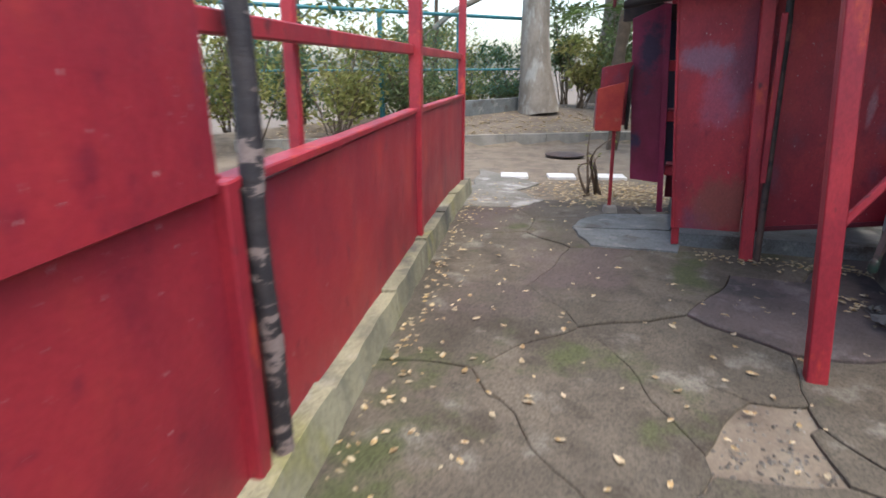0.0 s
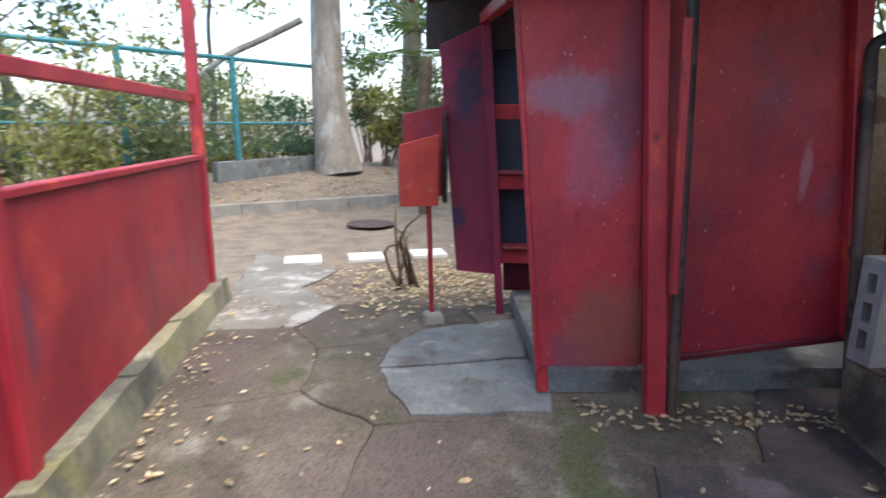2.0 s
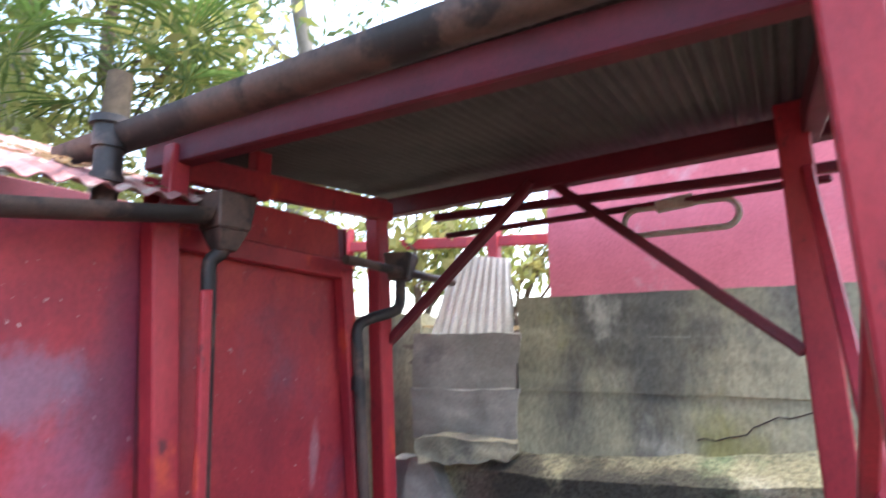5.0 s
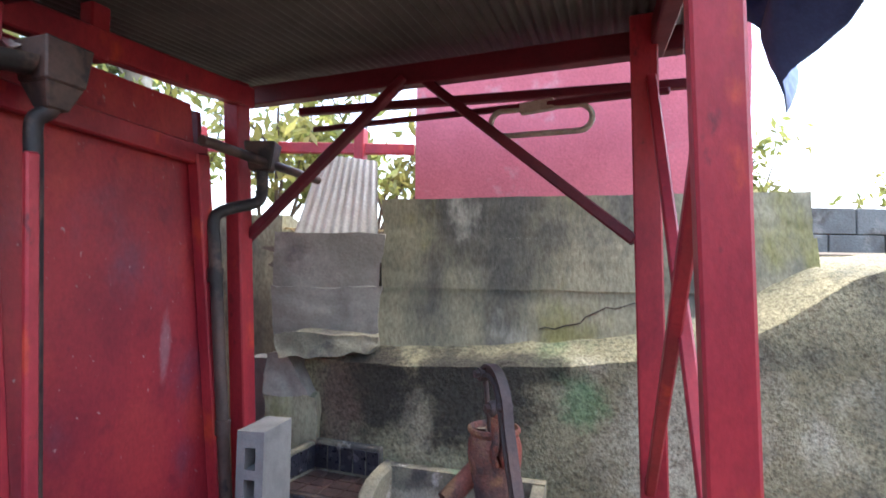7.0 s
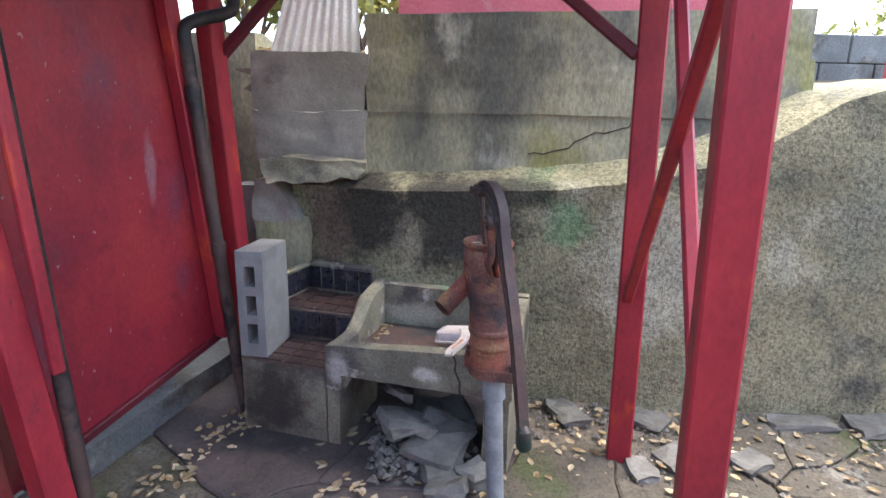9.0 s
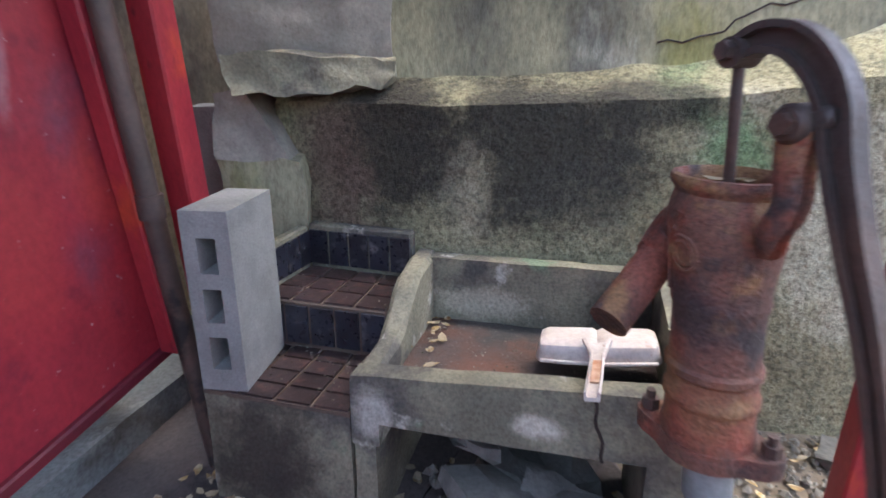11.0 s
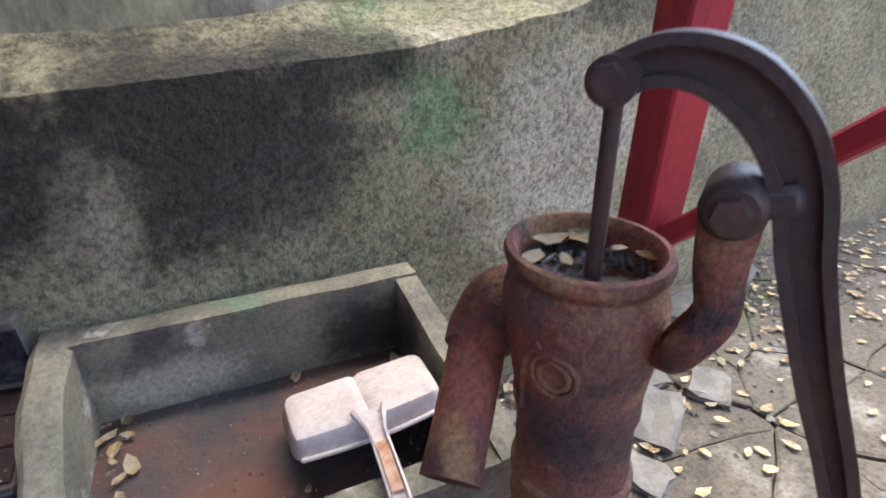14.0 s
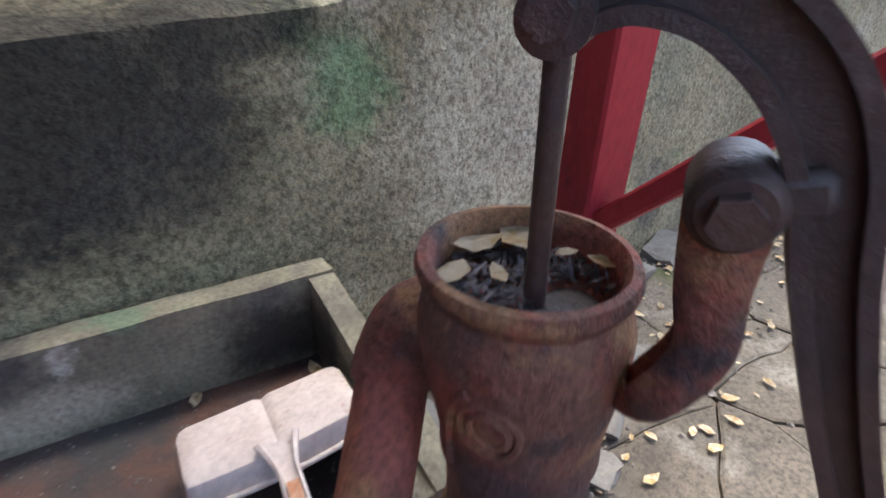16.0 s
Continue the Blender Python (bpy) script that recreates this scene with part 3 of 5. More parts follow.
apron = thing("apron", "cracked pale blue-grey concrete apron before the hut", "slab", kind="structure")
for corners in (((1.10, 3.66), (1.66, 3.53), (1.76, 3.74), (1.80, 4.02), (1.08, 4.12)), ((1.075, 4.145), (1.80, 4.045), (1.93, 4.35), (2.08, 4.62), (1.44, 4.60), (1.20, 4.40))):
    bm = bmesh.new()
    loop = []
    for k in range(len(corners)):
        p, q = V((*corners[k], 0)), V((*corners[(k + 1) % len(corners)], 0))
        for j in range(8):
            e = p.lerp(q, j / 8)
            loop.append(e + V(noise.noise_vector(e * 6)) * 0.028)
    lo = [bm.verts.new((p.x, p.y, ground_z(p.x, p.y) - 0.03)) for p in loop]
    hi = [bm.verts.new((p.x, p.y, ground_z(p.x, p.y) + 0.014)) for p in loop]
    for k in range(len(loop)):
        bm.faces.new((lo[k], lo[(k + 1) % len(loop)], hi[(k + 1) % len(loop)], hi[k]))
    bm.faces.new(hi)
    part("slab", bm, BLUECONC, apron)

# ---- open shed roof on posts ----
shed = thing("open_shed", "dark red timber shed frame with corrugated roof over the pump", "shed")


def shed_beam(name, p, q, w=0.06, d=0.06, mt=RED_POST, side=(0.944, -0.33, 0)):
    bm = bmesh.new()
    beam(bm, p, q, w, d, side)
    return part(name, bm, mt, shed)


shed_beam("post", (1.605, 1.932, 0.06), (1.465, 2.06, 2.04), 0.076, 0.07)
shed_beam("post", (2.44, 1.745, 0.06), (2.385, 1.81, 2.1), 0.075, 0.08)
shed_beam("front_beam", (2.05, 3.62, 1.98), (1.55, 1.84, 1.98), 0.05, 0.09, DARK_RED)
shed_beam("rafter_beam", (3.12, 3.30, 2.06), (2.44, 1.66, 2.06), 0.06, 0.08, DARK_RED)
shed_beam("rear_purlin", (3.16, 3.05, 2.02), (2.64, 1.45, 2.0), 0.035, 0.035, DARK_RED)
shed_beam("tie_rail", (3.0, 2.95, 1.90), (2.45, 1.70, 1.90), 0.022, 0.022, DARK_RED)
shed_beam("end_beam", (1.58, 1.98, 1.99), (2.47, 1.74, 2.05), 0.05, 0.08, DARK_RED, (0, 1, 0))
shed_beam("end_beam", H(0.33, -0.05, 1.93), H(1.30, -0.02, 2.0), 0.05, 0.08, RED_POST, (0, 1, 0))
shed_beam("short_post", H(0.62, -0.04, 1.9), H(0.62, -0.04, 2.06), 0.06, 0.05)
shed_beam("short_post", H(0.33, -0.06, 1.76), H(0.33, -0.06, 1.99), 0.06, 0.05)
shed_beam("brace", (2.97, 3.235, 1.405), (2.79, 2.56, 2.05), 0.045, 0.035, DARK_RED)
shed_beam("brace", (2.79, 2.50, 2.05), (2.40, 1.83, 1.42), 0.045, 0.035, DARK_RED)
shed_beam("cross_brace", (1.575, 1.975, 0.70), (2.40, 1.785, 1.97), 0.03, 0.028, RED_POST, (0.33, 0.944, 0))
shed_beam("cross_brace", (2.40, 1.785, 0.68), (1.51, 2.03, 1.60), 0.03, 0.035, RED_POST, (0.33, 0.944, 0))
corrugated("roof_sheet", ((1.40, 1.78, 2.035), (1.99, 3.72, 2.035), (3.32, 3.30, 2.16), (2.74, 1.36, 2.16)), SHEET, 0.035, 0.007, shed)["label"] = "dark grey corrugated roof sheet"
gutter(((1.96, 3.83, 1.985), (1.33, 1.80, 1.985)), 0.05, shed)
bm = bmesh.new()
hc = V((1.84, 3.56, 0))
for z0, z1, r in ((1.99, 2.01, 0.052), (1.93, 1.99, 0.042), (1.86, 1.93, 0.034), (1.84, 1.86, 0.04), (1.77, 1.84, 0.03)):
    tube(bm, [hc + V((0, 0, z0)), hc + V((0, 0, z1))], r, 16)
part("rain_head", bm, PIPE, shed, smooth=True)

bm = bmesh.new()
ld = V((-0.35, -0.936, 0))
lc = V((2.62, 2.08, 1.845))
stad = []
for k in range(40):
    a = k / 40 * math.tau
    stad.append(lc + ld * (math.copysign(0.13, math.cos(a)) + 0.045 * math.cos(a)) + V((0, 0, 0.045 * math.sin(a))))
stad.append(stad[0])
tube(bm, stad, 0.010, 8, cap=False)
beam(bm, lc - ld * 0.07 + V((0, 0, 0.045)), lc + ld * 0.05 + V((0, 0, 0.055)), 0.03, 0.04)
tagged(part("hanging_loop", bm, PALE, smooth=True), "pale plastic loop hanger hooked on the tie rail", "hanger")

vs, fs = [], []
for j in range(13):
    for i in range(9):
        u, v = i / 8, j / 12
        p = V((1.66, 1.79, 2.02)).lerp(V((2.2, 1.60, 2.05)), u) - V((0, 0, 0.30 * v * (0.4 + 0.6 * u))) + V((0.04 * math.sin(u * 9 + v * 3), 0.05 * math.sin(u * 7 - v * 4) - 0.1 * v, 0))
        vs.append(p)
fs = [(j * 9 + i, j * 9 + i + 1, j * 9 + i + 10, j * 9 + i + 9) for j in range(12) for i in range(8)]
tarp = tagged(ob_mesh("tarpaulin", vs, fs, TARP, smooth=True), "blue tarpaulin hanging from the end of the shed roof", "tarpaulin")
tarp.modifiers.new("thickness", "SOLIDIFY").thickness = 0.004

# ---- retaining walls ----
FOOT_Y = (-8, -1.08, -0.15, 0.25, 0.55, 0.92, 1.3, 1.6, 1.93, 2.3, 2.64, 2.95, 3.1)
FOOT_X = (1.2, 2.27, 2.47, 2.60, 2.665, 2.70, 2.75, 2.80, 2.865, 2.92, 2.985, 3.13, 3.26)
LIP_Y = (-8, -1, 0.5, 0.9, 1.05, 1.15, 1.3, 1.55, 1.8, 2.05, 2.3, 2.65, 3.1)
LIP_Z = (1.5, 1.45, 1.42, 1.36, 1.27, 1.18, 1.10, 1.03, 0.99, 0.97, 0.962, 0.955, 0.95)


def wall_front(y):
    """Foot line of the lower wall."""
    return float(np.interp(y, FOOT_Y, FOOT_X))


def wall_top(y):
    return float(np.interp(y, LIP_Y, LIP_Z))


def upper_base(y):
    """Front foot of the upper wall: x and z."""
    return 3.154 + 0.147 * (y - 2.659), float(np.interp(y, (0.9, 1.16, 1.6, 2.1, 2.7), (1.385, 1.27, 1.11, 1.08, 1.05)))


vs, fs = [], []
ys = [3.02 - i * 0.03 for i in range(150)] + [-1.5 - i * 0.3 for i in range(1, 22)]
zs = 34
for y in ys:
    row = []
    f = sum(wall_front(y + d) for d in (-0.15, -0.08, 0, 0.08, 0.15)) / 5
    top = sum(wall_top(y + d) for d in (-0.12, -0.06, 0, 0.06, 0.12)) / 5
    lean = 0.035 * min(1, max(0, y - 1.2))
    bx, bz = upper_base(y)
    if y < 0.9:
        bx, bz = 3.5, 1.42
    for k in range(zs):
        u = k / (zs - 1)
        row.append(V((f + lean * u, y, -0.05 + (top + 0.035) * u)))
    for k in range(1, 13):
        u = k / 12
        row.append(V((f + lean + 0.012 + (max(bx, f + 0.12) + 0.06 - f - lean) * u, y, top - 0.004 + (max(bz, top + 0.02) - top) * u ** 1.2)))
    for i, p in enumerate(row):
        big, fine = V(noise.noise_vector(p * 3.5)), V(noise.noise_vector(p * 22))
        row[i] = p + big * 0.013 + V(noise.noise_vector(p * 9)) * 0.007 + fine * 0.004
    vs += row
w = zs + 12
for j in range(len(ys) - 1):
    for i in range(w - 1):
        k = j * w + i
        fs.append((k, k + w, k + w + 1, k + 1))
tagged(ob_mesh("wall_lower", vs, fs, WALLC, smooth=True), "lower retaining wall of mossy black-stained concrete with a ledge", "retaining wall", kind="structure")

upper = thing("wall_upper", "upper retaining wall of pale mossy concrete in cast layers", "retaining wall", kind="structure")
for i, (z0, z1, off) in enumerate(((0.9, 1.25, 0.0), (1.25, 1.47, 0.010), (1.47, 1.65, 0.004))):
    bm = bmesh.new()
    e = 0.012 * i
    l0, l1 = 0.165 * (z0 - 1.05) - off, 0.165 * (z1 - 1.05) - off
    box_grid(bm, [V((3.16 + l0, 2.675, z0)), V((2.90 + l0, 0.91, z0)), V((3.9, 0.91, z0)), V((3.9, 2.675, z0))], [V((3.16 + l1, 2.69, z1)), V((2.90 + l1, 0.90, z1 + e)), V((3.9, 0.90, z1 + e)), V((3.9, 2.69, z1))], 22)
    rough_up(bm, 0.006, 7)
    part("cast_layer", bm, CONC, upper, smooth=True)
# long crack running up across the courses
bm = bmesh.new()
line = curve_pts([(2.0, 1.09, 0), (1.86, 1.11, 0), (1.76, 1.17, 0), (1.62, 1.20, 0), (1.54, 1.25, 0), (1.36, 1.29, 0), (1.16, 1.34, 0)], 4)
tube(bm, [V((3.157 + 0.147 * (p.x - 2.675) + 0.165 * (p.y - 1.05), p.x, p.y + 0.006 * math.sin(i * 2.3))) for i, p in enumerate(line)], 0.0028, 5)
part("crack", bm, BLACK, upper)

pink = bmesh.new()
box_grid(pink, [V((3.494, 2.555, 1.60)), V((3.25, 0.99, 1.60)), V((3.50, 0.95, 1.60)), V((3.74, 2.52, 1.60))], [V((3.50, 2.565, 2.75)), V((3.255, 0.99, 2.75)), V((3.505, 0.95, 2.75)), V((3.745, 2.53, 2.75))], 6)
rough_up(pink, 0.01, 2.5)
tagged(part("wall_pink", pink, PINK, smooth=True), "pink plastered wall standing on the retaining wall", "wall", kind="structure")


def boulder(name, bot, top, mt, label, cuts=6, amount=0.012, scale=7, category="concrete block", parent=None):
    bm = bmesh.new()
    box_grid(bm, bot, top, cuts)
    rough_up(bm, amount, scale)
    ob = part(name, bm, mt, parent, smooth=True)
    return tagged(ob, label, category) if not parent else ob


def quad(a, b, z, back, n=(1, -0.1, 0)):
    a, b, n = V((*a, z)), V((*b, z)), V(n)
    return [a, b, b + n * back, a + n * back]


boulder("concrete_pier", quad((3.165, 3.135), (3.15, 2.68), 1.04, 0.5), quad((3.16, 3.145), (3.16, 2.675), 1.25, 0.5), GREYC, "broken grey lower course of a concrete pier on the ledge", 14, 0.016, 6)
boulder("pier_cap", quad((3.19, 3.155), (3.19, 2.69), 1.245, 0.5), quad((3.20, 3.16), (3.205, 2.67), 1.49, 0.5), GREYC, "pale grey upper course of the broken concrete pier", 14, 0.012, 5)
boulder("broken_ledge_stone", quad((3.02, 3.08), (3.06, 2.70), 0.965, 0.5), quad((3.04, 3.10), (3.09, 2.68), 1.06, 0.5), SINKC, "brown broken ledge stone under the concrete pier", 14, 0.030, 6)
boulder("loose_block", quad((3.33, 3.29), (3.316, 3.165), 0.3, 0.12), quad((3.33, 3.295), (3.318, 3.17), 0.915, 0.12), BLOCKC, "upright grey concrete block wedged by the wall", 5, 0.006, 8)
boulder("wall_fragment", quad((3.15, 3.17), (3.128, 2.915), 0.36, 0.3), quad((3.13, 3.16), (3.095, 2.935), 0.79, 0.3), CONC, "cracked fragment of mossy concrete wall above the tiles", 12, 0.014, 8)
boulder("wall_fragment", quad((3.12, 3.16), (3.10, 2.955), 0.785, 0.3), quad((3.13, 3.16), (3.12, 3.07), 0.965, 0.3), GREYC, "tapering broken piece of grey concrete in the wall", 10, 0.014, 8)
boulder("wall_fragment", quad((3.46, 4.7), (3.44, 3.22), 0.0, 0.6), quad((3.55, 4.7), (3.55, 3.22), 1.60, 0.5), CONC, "shaded concrete wall fragment behind the hut", 8, 0.02, 5)

sheetw = corrugated("white_sheet", ((3.37, 3.12, 1.48), (3.35, 2.715, 1.48), (3.40, 2.73, 1.855), (3.40, 3.0, 1.885)), SHEET_W, 0.045, 0.008)
tagged(sheetw, "white corrugated sheet propped upright on the concrete pier", "sheet")

# red rail fence and far yard behind the walls
back = thing("rail_fence", "small red rail fence on the upper terrace", "fence")
for p, q, w in (((4.3, 2.95, 1.5), (4.3, 2.95, 2.25), 0.07), ((4.3, 4.0, 1.5), (4.3, 4.0, 2.25), 0.07)):
    bm = bmesh.new()
    beam(bm, p, q, w, w)
    part("post", bm, RED_POST, back)
bm = bmesh.new()
beam(bm, (4.3, 4.3, 2.12), (4.3, 2.6, 2.12), 0.07, 0.04, (0, 0, 1))
part("rail", bm, RED_POST, back)
terrace = bmesh.new()
box_grid(terrace, [V((3.56, 8, 0)), V((3.46, -8, 0)), V((9, -8, 0)), V((9, 8, 0))], [V((3.56, 8, 1.46)), V((3.46, -8, 1.43)), V((9, -8, 1.75)), V((9, 8, 1.75))], 24)
rough_up(terrace, 0.03, 2)
tagged(part("terrace", terrace, SOIL, smooth=True), "raised earth terrace with dry litter behind the walls", "ground", kind="structure")

yard = thing("block_wall", "low pale blue-grey concrete block wall on the upper terrace", "wall")
for i in range(5):
    for j in range(2):
        bm = bmesh.new()
        y = 0.9 - i * 0.4 - 0.2 * j
        hexa(bm, [V((4.6, y, 1.45 + 0.19 * j)), V((4.6, y - 0.39, 1.45 + 0.19 * j)), V((4.75, y - 0.39, 1.45 + 0.19 * j)), V((4.75, y, 1.45 + 0.19 * j))], [V((4.6, y, 1.635 + 0.19 * j)), V((4.6, y - 0.39, 1.635 + 0.19 * j)), V((4.75, y - 0.39, 1.635 + 0.19 * j)), V((4.75, y, 1.635 + 0.19 * j))], 0.006)
        part("block", bm, BLUECONC, yard)
gate = thing("far_post", "thin red post with a rail on the upper wall", "post")
bm = bmesh.new()
beam(bm, (3.30, 0.29, 1.42), (3.30, 0.29, 2.9), 0.045, 0.045)
part("post", bm, RED_POST, gate)
bm = bmesh.new()
beam(bm, (3.30, 0.27, 1.98), (3.30, -1.6, 1.98), 0.03, 0.03)
part("rail", bm, RED_POST, gate)

# ---- sink with tiled steps ----
sink = thing("concrete_sink", "stained concrete wash trough on stub walls, cracked front", "sink")
FL, FR, BR, BL = V((2.546, 2.775, 0)), V((2.340, 2.155, 0)), V((2.79, 2.015, 0)), V((2.985, 2.625, 0))


def z_(p, z):
    return V((p.x, p.y, z))


def soft_wall(name, p, q, inn, z0, z1a, z1b, t, mt=SINKC, cuts=5, rough=0.004):
    bm = bmesh.new()
    n = (q - p).normalized().cross(V((0, 0, 1)))
    if n.dot(inn - p) < 0:
        n = -n
    box_grid(bm, [z_(p, z0), z_(q, z0), z_(q + n * t, z0), z_(p + n * t, z0)], [z_(p, z1a), z_(q, z1b), z_(q + n * t, z1b), z_(p + n * t, z1a)], cuts)
    rough_up(bm, rough, 9)
    return part(name, bm, mt, sink, smooth=True)


mid = (FL + FR + BR + BL) / 4
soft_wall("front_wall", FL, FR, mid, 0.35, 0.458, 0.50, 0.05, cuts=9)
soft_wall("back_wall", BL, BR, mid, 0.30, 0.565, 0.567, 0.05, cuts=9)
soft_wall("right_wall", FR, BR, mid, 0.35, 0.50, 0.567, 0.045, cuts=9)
# left wall sweeps up to the back
bm = bmesh.new()
prof = [(0.0, 0.458), (0.2, 0.460), (0.34, 0.466), (0.42, 0.480), (0.50, 0.508), (0.60, 0.548), (0.74, 0.566), (1.0, 0.57)]
sm = curve_pts([V((u, 0, z)) for u, z in prof], 4)
n = (BL - FL).normalized().cross(V((0, 0, 1)))
n = n if n.dot(mid - FL) > 0 else -n
rows = []
for s in sm:
    p = FL.lerp(BL, s.x)
    rows.append([bm.verts.new(z_(p + n * o, z)) for o, z in ((-0.004, 0.30), (-0.004, s.z - 0.012), (0.008, s.z), (0.04, s.z), (0.052, s.z - 0.012), (0.056, 0.30))])
for a, b in zip(rows, rows[1:]):
    for k in range(5):
        bm.faces.new((a[k], a[k + 1], b[k + 1], b[k]))
bm.faces.new(rows[0]), bm.faces.new(rows[-1])
rough_up(bm, 0.004, 12)
part("left_wall", bm, SINKC, sink, smooth=True)
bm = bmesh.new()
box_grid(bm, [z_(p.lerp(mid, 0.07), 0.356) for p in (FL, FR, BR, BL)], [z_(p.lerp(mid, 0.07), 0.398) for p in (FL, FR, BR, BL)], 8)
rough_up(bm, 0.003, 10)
part("basin_floor", bm, BASIN, sink, "rust-red stained basin floor, blackened around the dustpan", smooth=True)
soft_wall("leg", FL, FL.lerp(FR, 0.07), mid, 0.05, 0.36, 0.36, 0.35)
soft_wall("leg", FL.lerp(FR, 0.86), FL.lerp(FR, 0.99), mid, 0.05, 0.37, 0.37, 0.3)
bm = bmesh.new()
for k in range(9):
    u = 0.70 + 0.005 * k
    p, q = FL.lerp(FR, u + 0.006 * math.sin(k * 1.3)), FL.lerp(FR, u + 0.005 + 0.006 * math.sin((k + 1) * 1.3))
    o = (FR - FL).normalized().cross(V((0, 0, 1)))
    o = o if o.dot(mid - FL) < 0 else -o
    beam(bm, z_(p + o * 0.001, 0.484 - 0.015 * k), z_(q + o * 0.001, 0.469 - 0.015 * k), 0.006, 0.006, bevel=0)
part("crack", bm, BLACK, sink)

steps = thing("tiled_steps", "two dark brown tiled steps beside the trough, dusty and chipped", "steps")
P1, P2, P3, P4 = V((2.550, 2.782, 0)), V((2.665, 3.105, 0)), V((2.872, 3.02, 0)), V((2.762, 2.708, 0))
Q3, Q4 = V((3.085, 2.925, 0)), V((2.968, 2.645, 0))
bm = bmesh.new()
box_grid(bm, [z_(p, 0.03) for p in (P1, P2, P3, P4)], [z_(p, 0.362) for p in (P1, P2, P3, P4)], 6)
rough_up(bm, 0.004, 8)
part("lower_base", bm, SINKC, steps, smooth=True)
bm = bmesh.new()
hexa(bm, [z_(p, 0.3) for p in (P4, P3, Q3, Q4)], [z_(p, 0.490) for p in (P4, P3, Q3, Q4)], 0.004)
part("upper_base", bm, GROUT, steps)
bm = bmesh.new()
hexa(bm, [z_(p, 0.357) for p in (P1, P2, P3, P4)], [z_(p, 0.366) for p in (P1, P2, P3, P4)])
part("mortar_bed", bm, GROUT, steps)
wallback = (Q3 - Q4).normalized().cross(V((0, 0, 1)))
wallback = wallback if wallback.x > 0 else -wallback
bm = bmesh.new()
hexa(bm, [z_(Q4, 0.47), z_(Q3, 0.47), z_(Q3 + wallback * 0.035, 0.47), z_(Q4 + wallback * 0.035, 0.47)], [z_(Q4, 0.618), z_(Q3, 0.618), z_(Q3 + wallback * 0.035, 0.618), z_(Q4 + wallback * 0.035, 0.618)], 0.006)
part("upstand", bm, SINKC, steps)
bm = bmesh.new()
hexa(bm, [z_(P3, 0.47), z_(Q3, 0.47), z_(Q3 + V((0, 0.03, 0)), 0.47), z_(P3 + V((0, 0.03, 0)), 0.47)], [z_(P3, 0.605), z_(Q3, 0.612), z_(Q3 + V((0, 0.03, 0)), 0.612), z_(P3 + V((0, 0.03, 0)), 0.605)], 0.006)
part("upstand", bm, SINKC, steps)


def tiles(o, ux, uy, nx, ny, mt, nrm, t=0.005, gap=0.05):
    """Tiles over the patch o, o + ux .. o + uy."""
    for i in range(nx):
        for j in range(ny):
            cs = []
            for a, b in ((0, 0), (1, 0), (1, 1), (0, 1)):
                u, v = (i + a + (gap if a == 0 else -gap)) / nx, (j + b + (gap if b == 0 else -gap)) / ny
                cs.append(o[0] * (1 - u) * (1 - v) + o[1] * u * (1 - v) + o[2] * u * v + o[3] * (1 - u) * v)
            bm = bmesh.new()
            n = V(nrm).normalized()
            ins = (cs[0] + cs[1] + cs[2] + cs[3]) / 4
            hexa(bm, [c - n * 0.003 for c in cs], [c.lerp(ins, 0.03) + n * t for c in cs])
            part("tile", bm, mt, steps)


tiles([z_(P1, 0.366), z_(P2, 0.366), z_(P3, 0.366), z_(P4, 0.366)], 0, 0, 4, 4, TILE, (0, 0, 1))
tiles([z_(P4, 0.490), z_(P3, 0.490), z_(Q3, 0.490), z_(Q4, 0.490)], 0, 0, 4, 3, TILE, (0, 0, 1))
tiles([z_(P4, 0.374), z_(P3, 0.374), z_(P3, 0.486), z_(P4, 0.486)], 0, 0, 5, 1, TILE_V, -wallback)
tiles([z_(Q4, 0.498), z_(Q3, 0.498), z_(Q3, 0.606), z_(Q4, 0.606)], 0, 0, 5, 1, TILE_V, -wallback)
tiles([z_(P3, 0.498), z_(Q3, 0.498), z_(Q3, 0.602), z_(P3, 0.595)], 0, 0, 4, 1, TILE_V, (0.1, -1, 0))

# ---- cinder block ----
bm = bmesh.new()
h, w, d = 0.395, 0.10, 0.205
outer = [(-w / 2, 0), (w / 2, 0), (w / 2, h), (-w / 2, h)]
zc = [(0.05, 0.125), (0.158, 0.232), (0.265, 0.34)]
xs_, zs_ = [-w / 2, -w / 2 + 0.03, w / 2 - 0.03, w / 2], [0, 0.05, 0.125, 0.158, 0.232, 0.265, 0.34, h]
gridv = {}
for f in (0, d):
    for i, x in enumerate(xs_):
        for j, z in enumerate(zs_):
            gridv[f, i, j] = bm.verts.new((x, f, z))
for i in range(3):
    for j in range(7):
        hole = i == 1 and j in (1, 3, 5)
        if not hole:
            for f in (0, d):
                bm.faces.new([gridv[f, a, b] for a, b in ((i, j), (i + 1, j), (i + 1, j + 1), (i, j + 1))])
        else:
            loop = [(i, j), (i + 1, j), (i + 1, j + 1), (i, j + 1)]
            for k in range(4):
                a, b = loop[k], loop[(k + 1) % 4]
                bm.faces.new((gridv[0, a[0], a[1]], gridv[0, b[0], b[1]], gridv[d, b[0], b[1]], gridv[d, a[0], a[1]]))
loop = [(i, 0) for i in range(3)] + [(3, j) for j in range(7)] + [(i, 7) for i in range(3, 0, -1)] + [(0, j) for j in range(7, 0, -1)]
for k in range(len(loop)):
    a, b = loop[k], loop[(k + 1) % len(loop)]
    bm.faces.new((gridv[0, a[0], a[1]], gridv[0, b[0], b[1]], gridv[d, b[0], b[1]], gridv[d, a[0], a[1]]))
